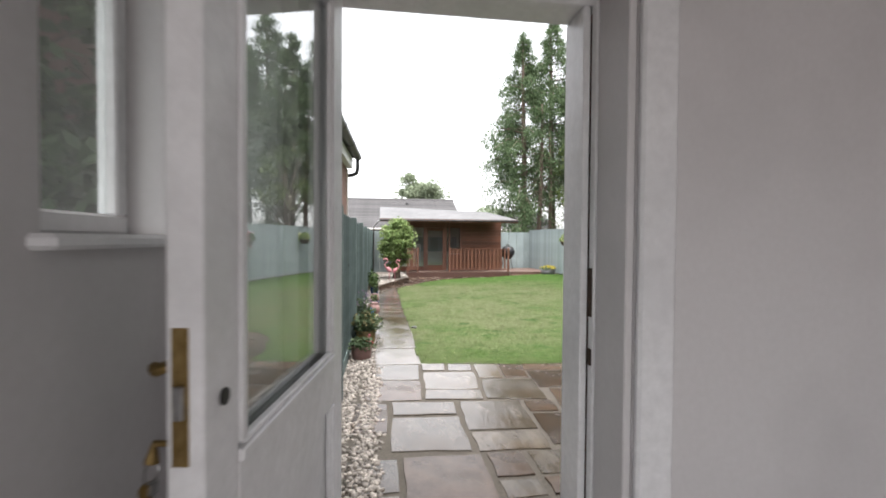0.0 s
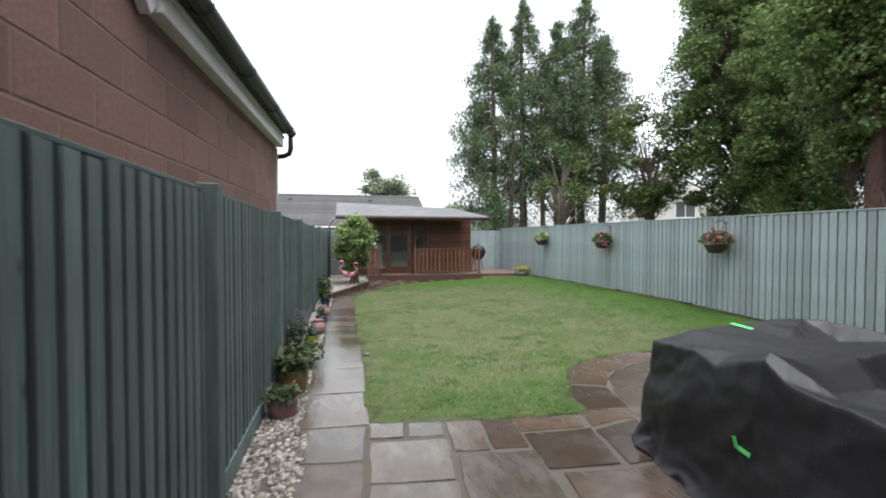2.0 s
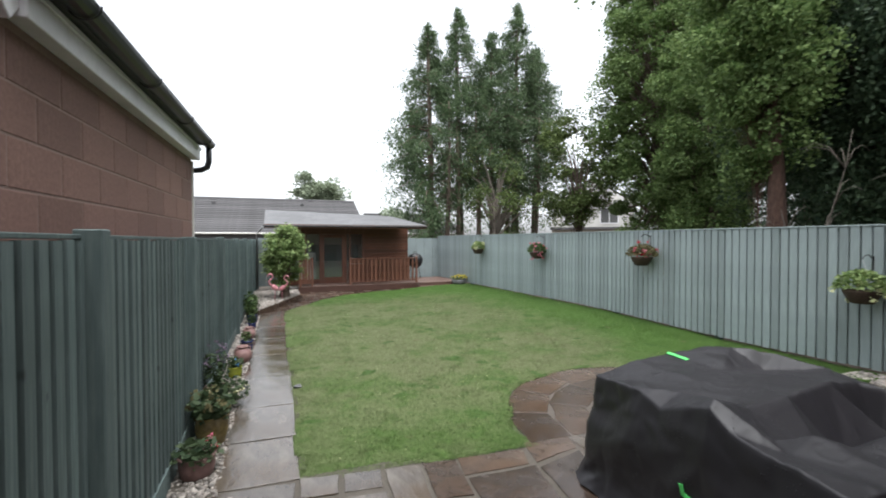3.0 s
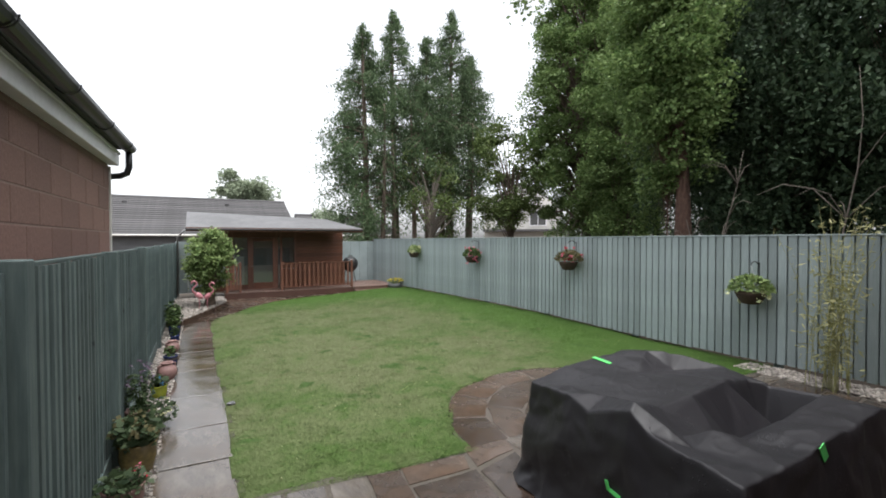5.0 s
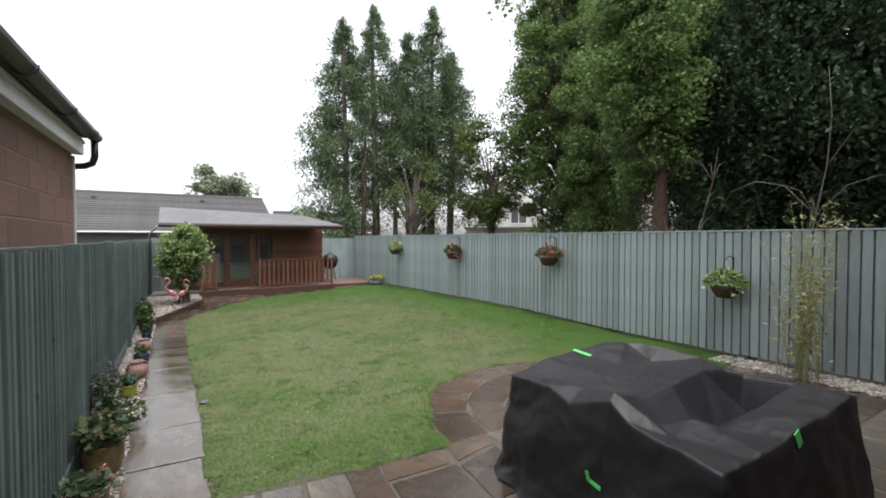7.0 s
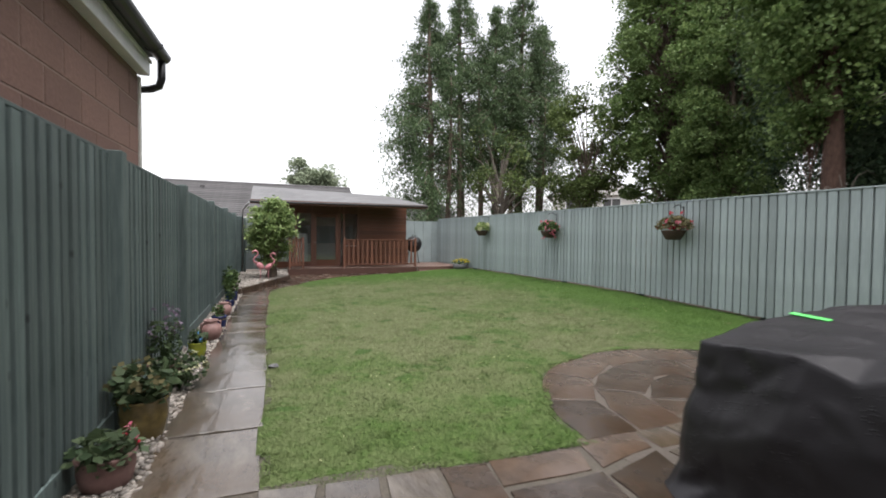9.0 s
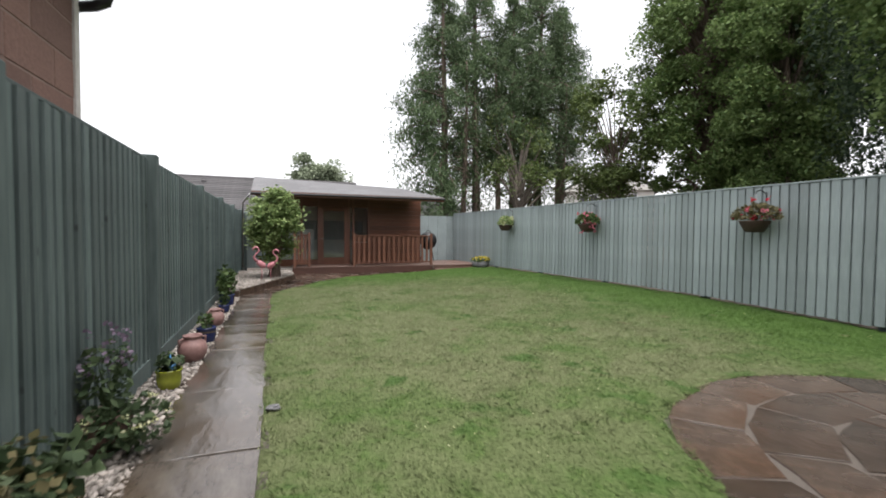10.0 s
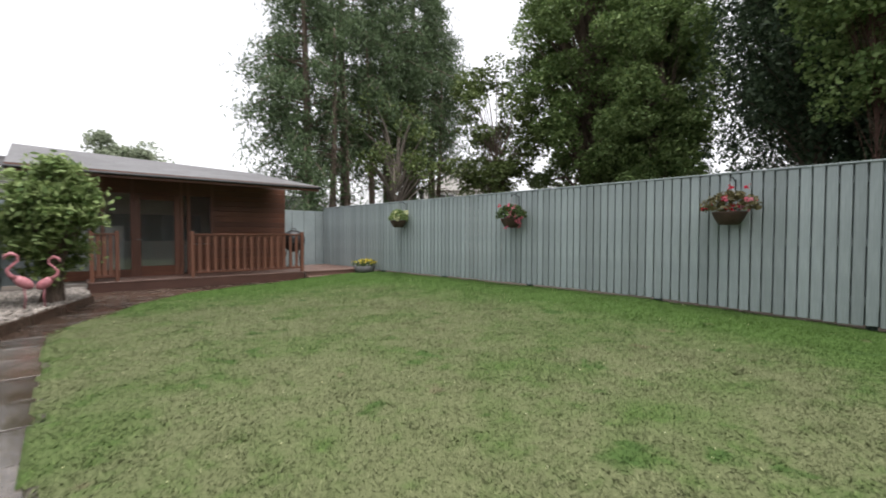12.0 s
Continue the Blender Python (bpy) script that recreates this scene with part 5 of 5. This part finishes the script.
skin = BVHTree.FromBMesh(bm)
part("fabric", bm, M["cover"], cov, smooth=True)


def tab(origin, direction, a, b, spin):
    """A webbing strip lying on the fabric where a line from origin meets it."""
    loc, nrm, *_ = skin.ray_cast(Vector(origin), Vector(direction))
    if nrm.dot(Vector(direction)) > 0:
        nrm = -nrm
    m = Matrix.Translation(loc + nrm * 0.008) @ nrm.to_track_quat("Z", "Y").to_matrix().to_4x4() @ Matrix.Rotation(math.radians(spin), 4, "Z")
    part("tab", box(-a, a, -b, b, -0.004, 0.001), M["tab"], cov, "bright green webbing tab", at=m)


tab((-1, 0.845, 0.437), (1, 0, 0), 0.011, 0.03, 12)
tab((-1, 0.79, 0.412), (1, 0, 0), 0.05, 0.011, 0)
tab((1.02, 1.66, 2), (0, 0, -1), 0.095, 0.016, -12)
tab((0.83, -1, 0.785), (0, 1, 0), 0.026, 0.042, 25)

# ---- planting and pots ----
def plant(name, at, label, leaf, count, spread, height, seed, material="potleaf", category="plant", flowers=None, group="", stem=True, base_z=0.0):
    g = np.random.default_rng(seed)
    p = tagged(empty(name, at), label, category, group)
    if stem:
        bm = bmesh.new()
        for k in range(7):
            a, L = g.uniform(0, 6.28), g.uniform(0.4, 0.8)
            tube([(0, 0, 0), (math.cos(a) * spread * 0.3 * L, math.sin(a) * spread * 0.3 * L, height * 0.5 * L), (math.cos(a) * spread * 0.7 * L, math.sin(a) * spread * 0.7 * L, height * L)], [0.006, 0.005, 0.002], 4, bm)
        part("stems", bm, M["potleaf"], p)
    v = g.normal(size=(count, 3))
    v /= np.linalg.norm(v, axis=1)[:, None]
    c = v * (g.uniform(0.1, 1, count) ** 0.5)[:, None] * np.array((spread, spread, height * 0.5)) + np.array((0, 0, height * 0.55 + base_z))
    part("leaves", leaves("leaves", c, leaf, M[material], g, 0.1, 0.6, 1.2), None, p)
    for col, cnt, size, (fx, fz) in flowers or ():
        v = g.normal(size=(cnt, 3))
        v[:, 2] = np.abs(v[:, 2])
        v /= np.linalg.norm(v, axis=1)[:, None]
        heads = v * np.array((spread * fx, spread * fx, height * 0.5 * fz)) + np.array((0, 0, height * 0.6 + base_z))
        pts = np.repeat(heads, 9, axis=0) + g.normal(size=(cnt * 9, 3)) * size * 0.35
        part("blossom", leaves("blossom", pts, size * 0.6, M[col], g, 0, 0.8, 1), None, p)["kind"] = "stuff"
    return p


def pot(at, profile, material, label, name="flower_pot", seg=24, soil=None):
    p = tagged(empty(name, at), label, "pot", "pots along the fence")
    part("body", lathe(profile, seg), M[material], p, smooth=True)
    if soil:
        part("soil", lathe([(0, soil[1]), (soil[0], soil[1]), (soil[0], soil[1] - 0.02), (0, soil[1] - 0.02)], seg), M["soil"], p)
    return p


def cup(r0, r1, h, t=0.012):
    return [(0, 0), (r0, 0), (r0 + 0.01, 0.01), ((r0 + r1) / 2 + 0.012, h * 0.5), (r1, h - 0.02), (r1 + 0.008, h - 0.01), (r1 + 0.006, h), (r1 - t, h), (r1 - t, h * 0.7), (0, h * 0.68)]


urn = [(0, 0), (0.09, 0), (0.12, 0.02), (0.165, 0.1), (0.175, 0.17), (0.15, 0.25), (0.1, 0.29), (0.095, 0.31), (0.115, 0.33), (0.112, 0.345), (0.09, 0.34), (0.085, 0.29), (0, 0.2)]


def urn_pot(at, s, label):
    u = pot(at, [(r * s, z * s) for r, z in urn], "terracotta", label, "urn")
    for k in (0, 1):
        a = math.pi * k + 0.6
        d = Vector((math.cos(a), math.sin(a), 0))
        part("handle", tube([d * 0.10 * s + Vector((0, 0, 0.31 * s)), d * 0.165 * s + Vector((0, 0, 0.3 * s)), d * 0.165 * s + Vector((0, 0, 0.22 * s))], 0.016 * s, 6), M["terracotta"], u, smooth=True)
    return u


Z = 0.0
pot((-0.38, 5.98, Z), cup(0.105, 0.14, 0.25), "brown_glaze", "mottled brown glazed pot on the gravel", soil=(0.12, 0.18))
plant("pot_plant", (-0.38, 5.98, 0.18), "broad-leaved green and bronze plant in the brown pot", 0.085, 190, 0.19, 0.27, 41, "dullleaf", flowers=(("bronze", 8, 0.07, (0.85, 0.9)),))
pot((-0.46, 6.95, Z), cup(0.08, 0.12, 0.2), "terracotta", "small terracotta pot among the plants", soil=(0.11, 0.15))
plant("lavender", (-0.46, 6.95, 0.15), "lavender with mauve spikes in a terracotta pot", 0.05, 260, 0.14, 0.44, 42, "dullleaf", flowers=(("mauve", 16, 0.045, (0.8, 1.3)),))
plant("trailing_plant", (-0.34, 6.85, 0), "green trailing plant spilling over the gravel", 0.055, 380, 0.21, 0.3, 43, "dullleaf", flowers=(("pale", 10, 0.03, (0.9, 0.9)),))
pot((-0.36, 7.9, Z), cup(0.062, 0.083, 0.145), "lime_glaze", "lime green glazed pot with a leafy plant", soil=(0.075, 0.11))
plant("pot_plant", (-0.36, 7.9, 0.1), "small green plant in the lime pot", 0.055, 150, 0.1, 0.17, 44, "dullleaf")
scoop = tagged(empty("scoop", (-0.33, 7.87, 0.13), 30), "small blue plastic scoop stuck in the lime pot", "garden tool")
part("blade", lathe([(0, 0), (0.018, 0.004), (0.024, 0.03), (0.022, 0.06), (0.018, 0.06), (0.02, 0.03), (0, 0.01)], 12), M["blue_plastic"], scoop, smooth=True)
part("handle", tube([(0, 0.02, 0.05), (0, 0.04, 0.09), (0, 0.05, 0.12)], 0.006, 6), M["blue_plastic"], scoop, smooth=True)
urn_pot((-0.32, 8.62, Z), 0.7, "round pink terracotta urn with lug handles")
pot((-0.31, 9.38, Z), cup(0.07, 0.094, 0.16), "blue_glaze", "dark blue glazed pot on the gravel", soil=(0.095, 0.125))
plant("pot_plant", (-0.31, 9.38, 0.11), "bushy green plant in the blue pot", 0.05, 90, 0.09, 0.2, 45)
urn_pot((-0.33, 10.25, Z), 0.62, "smaller pink terracotta urn by the fence")
pot((-0.33, 11.2, Z), cup(0.055, 0.075, 0.12), "blue_glaze", "small dark blue glazed pot between larger ones", soil=(0.065, 0.09))
plant("pot_plant", (-0.33, 11.2, 0.08), "small upright green plant in a blue pot", 0.05, 90, 0.08, 0.24, 49)
pot((-0.36, 11.9, Z), cup(0.085, 0.11, 0.18), "blue_glaze", "dark blue glazed pot with a tall plant", soil=(0.1, 0.14))
plant("pot_plant", (-0.36, 11.9, 0.12), "tall leafy green plant in the blue pot", 0.09, 150, 0.14, 0.42, 46)
plant("pot_plant", (-0.42, 12.4, 0), "leafy green plant against the fence", 0.10, 150, 0.16, 0.6, 47)
pot((-0.41, 5.42, Z), cup(0.1, 0.125, 0.16), "terracotta", "terracotta pot half hidden by leaves", soil=(0.11, 0.12))
plant("geranium", (-0.41, 5.42, 0.06), "geranium with a few pink flowers and round leaves", 0.06, 260, 0.17, 0.2, 48, "dullleaf", flowers=(("pink", 2, 0.035, (0.7, 1.8)), ("red", 2, 0.03, (0.8, 0.9))))

bed = tagged(empty("raised_bed", (0, 0, 0)), "raised brick-edged bed topped with pale gravel", "planting bed", kind="structure")
part("edge", prism([(-0.56, 12.8), (-0.25, 12.8), (0.82, 15.62), (0.78, 17.1), (-0.56, 17.1)], -0.08, 0.13, 0.01), M["flag"], bed)
k = 6000
bx, by = rng.uniform(-0.54, 0.78, k), rng.uniform(12.98, 17.0, k)
ok = bx < np.interp(by, (12.8, 15.62, 17.1), (-0.28, 0.77, 0.74))
pebbles("gravel", np.stack([bx[ok], by[ok]], axis=1), "pale gravel on the raised bed", 0.016, 0.12, 8)

g = np.random.default_rng(60)
bush = tagged(empty("rhododendron_bush", (0.33, 15.0, 0.12)), "rounded rhododendron bush with pale green leaf rosettes", "bush")
bm = bmesh.new()
cl, cf = [], []
for k in range(95):
    d = g.normal(size=3)
    d[2] = d[2] * 0.9 + 0.15
    d /= np.linalg.norm(d)
    e = np.array((0, 0, 1.24)) + d * np.array((0.46, 0.5, 0.84)) * g.uniform(0.75, 1.0)
    if e[2] < 0.35:
        continue
    if k % 3 == 0:
        tube([(0.05 * g.normal(), 0.05 * g.normal(), 0), (e[0] * 0.4, e[1] * 0.4, e[2] * 0.55), tuple(e)], [0.022, 0.014, 0.005], 5, bm)
    cl.append(e + g.normal(size=(110, 3)) * np.array((0.10, 0.10, 0.05)))
part("branchwork", bm, M["bark"], bush)
part("crown", leaves("crown", np.concatenate(cl), 0.10, M["shrub"], g, 0.0, 0.42, 1.6), None, bush)


def flamingo(at, rz, s):
    f = tagged(empty("flamingo_ornament", at, rz), "pink plastic flamingo garden ornament on thin legs", "ornament", "flamingos in the bed")
    bm = bmesh.new()
    bmesh.ops.create_uvsphere(bm, u_segments=14, v_segments=10, radius=1, matrix=Matrix.LocRotScale((0, 0, 0.46 * s), Euler((0, 0.7, 0)), (0.15 * s, 0.07 * s, 0.085 * s)))
    tube([(-0.09 * s, 0, 0.53 * s), (-0.17 * s, 0, 0.6 * s), (-0.19 * s, 0, 0.68 * s), (-0.13 * s, 0, 0.75 * s), (-0.06 * s, 0, 0.82 * s), (-0.07 * s, 0, 0.9 * s), (-0.14 * s, 0, 0.94 * s), (-0.2 * s, 0, 0.91 * s), (-0.23 * s, 0, 0.84 * s)],
         [0.045 * s, 0.03 * s, 0.023 * s, 0.02 * s, 0.019 * s, 0.021 * s, 0.03 * s, 0.028 * s, 0.01 * s], 8, bm)
    for y in (-0.025, 0.025):
        tube([(0, y * s, 0.4 * s), (0.02 * s, y * s, 0.2 * s), (0, y * s, 0)], 0.007 * s, 5, bm)
    part("body", bm, M["flamingo"], f, smooth=True)


flamingo((0.07, 14.4, 0.13), 12, 0.78)
flamingo((0.27, 14.45, 0.13), 165, 0.72)


def basket(y, z, label, petals, seed, leafmat="potleaf", spread=0.26):
    x = fence_x(y) - 0.25
    b = tagged(empty("hanging_basket", (x, y, z)), label, "hanging basket", "baskets along the slatted fence")
    part("bowl", lathe([(0, -0.17), (0.1, -0.168), (0.12, -0.16), (0.165, -0.09), (0.198, -0.02), (0.203, 0.0), (0.185, 0.002), (0.165, -0.03), (0, -0.04)], 22), M["coir"], b, smooth=True)
    bm = tube([(0.236, 0, 0.44), (0.236, 0, 0.22)], 0.008, 5)
    tube([(0.236, 0, 0.40), (0.12, 0, 0.46), (0.02, 0, 0.44), (0.0, 0, 0.40)], 0.007, 5, bm)
    part("bracket", bm, M["bbq"], b)
    bm = bmesh.new()
    for k in range(3):
        a = 2.1 * k
        tube([(0, 0, 0.40), (0.197 * math.cos(a), 0.197 * math.sin(a), 0)], 0.0025, 4, bm)
    part("chains", bm, M["steel"], b)
    g = np.random.default_rng(seed)
    n = 520
    v = g.normal(size=(n, 3))
    v /= np.linalg.norm(v, axis=1)[:, None]
    v[:, 2] = np.abs(v[:, 2]) * 0.8 - 0.25
    c = v * (g.uniform(0.4, 1, n) ** 0.5)[:, None] * np.array((min(spread, 0.235), spread, 0.33)) + np.array((0, 0, 0.09))
    part("foliage", leaves("foliage", c, 0.068, M[leafmat], g, 0.2, 0.6, 1), None, b)
    for col, cnt, lo, hi in petals:
        h = np.stack([g.uniform(-0.2, 0.2, cnt), g.uniform(-spread, spread, cnt) * 0.8, g.uniform(lo, hi, cnt)], axis=1)
        pts = np.repeat(h, 10, axis=0) + g.normal(size=(cnt * 10, 3)) * 0.016
        part("blossom", leaves("blossom", pts, 0.042, M[col], g, 0, 0.8, 1), None, b)["kind"] = "stuff"
    return b


basket(15.5, 1.46, "hanging basket of pale yellow flowers on a fence bracket", (("pale", 26, 0.0, 0.24),), 71, "shrub")
basket(12.1, 1.42, "hanging basket of pink trailing flowers", (("pink", 18, 0.0, 0.24), ("pink", 8, -0.2, 0.05), ("red", 4, 0.15, 0.25)), 72, spread=0.32)
basket(8.58, 1.41, "hanging basket of red and bronze flowers in a brown coir bowl", (("pink", 6, -0.02, 0.17), ("red", 7, 0.0, 0.2), ("red", 2, 0.26, 0.33)), 73, "bronze", spread=0.37)
basket(5.1, 1.10, "hanging basket of pale green trailing foliage", (("pale", 18, -0.14, 0.12),), 74, "shrub", 0.32)

g = np.random.default_rng(80)
bam = tagged(empty("bamboo", (6.98, 4.08, 0)), "slender yellowish bamboo clump standing in the gravel", "bamboo")
bm, cl = bmesh.new(), []
for k in range(30):
    a, r, hgt_ = g.uniform(0, 6.28), g.uniform(0, 0.26), g.uniform(1.2, 2.35)
    bend = g.normal(size=2) * 0.26
    p = [(r * math.cos(a) + bend[0] * t * t, r * math.sin(a) + bend[1] * t * t, hgt_ * t) for t in (0, 0.35, 0.7, 1.0)]
    part("cane", tube(p, [0.006, 0.005, 0.004, 0.002], 4), M["bambooleaf"], bam)
    m = 46
    t = g.uniform(0.15, 1, m)
    c = np.stack([r * math.cos(a) + bend[0] * t * t, r * math.sin(a) + bend[1] * t * t, hgt_ * t], axis=1) + g.normal(size=(m, 3)) * np.array((0.07, 0.07, 0.05))
    cl.append(c)
part("leaves", leaves("leaves", np.concatenate(cl), 0.085, M["bambooleaf"], g, 0.3, 0.2, 1), None, bam)

bbq = tagged(empty("barbecue", (5.42, 18.9, 0.2)), "black kettle barbecue on splayed legs standing on the deck", "barbecue")
part("bowl", lathe([(0, 0.42), (0.12, 0.44), (0.24, 0.54), (0.30, 0.68), (0.305, 0.74), (0.29, 0.74), (0.22, 0.56), (0, 0.46)], 28), M["bbq"], bbq, smooth=True)
part("lid", lathe([(0.312, 0.735), (0.315, 0.75), (0.29, 0.87), (0.22, 0.97), (0.1, 1.03), (0, 1.04)], 28), M["bbq"], bbq, smooth=True)
part("handle", tube([(-0.07, 0, 1.03), (-0.06, 0, 1.09), (0.06, 0, 1.09), (0.07, 0, 1.03)], 0.012, 8), M["black_pvc"], bbq, smooth=True)
for k in range(3):
    c_, s_ = math.cos(2.094 * k + 0.5), math.sin(2.094 * k + 0.5)
    part("leg", tube([(0.18 * c_, 0.18 * s_, 0.5), (0.3 * c_, 0.3 * s_, 0.0)], 0.014, 8), M["bbq"], bbq, smooth=True)

planter = tagged(empty("planter", (6.5, 16.85, gz(6.4, 16.8))), "low dark grey planter on the lawn by the deck", "planter")
part("body", lathe([(0, 0), (0.22, 0), (0.26, 0.03), (0.28, 0.17), (0.25, 0.17), (0.24, 0.12), (0, 0.11)], 20), M["felt"], planter, smooth=True)
plant("bedding_plant", (6.5, 16.85, gz(6.4, 16.8) + 0.11), "yellow bedding flowers in the brown planter", 0.06, 240, 0.33, 0.22, 90, flowers=(("yellow", 34, 0.06, (0.95, 0.9)),))

bm = bmesh.new()
bmesh.ops.create_icosphere(bm, subdivisions=3, radius=1.0)
for v in bm.verts:
    v.co *= 1 + 0.35 * noise.noise(v.co * 1.4)
    v.co.x, v.co.y, v.co.z = v.co.x * 0.05, v.co.y * 0.034, v.co.z * 0.022
pebble_stone = tagged(new("stone", mesh_of("stone", bm, M["felt"])), "small pale grey stone lying at the lawn edge", "stone")
pebble_stone.matrix_world = pose(0.38, 7.18, gz(0.38, 7.18) + 0.024, 0, 0, 25)
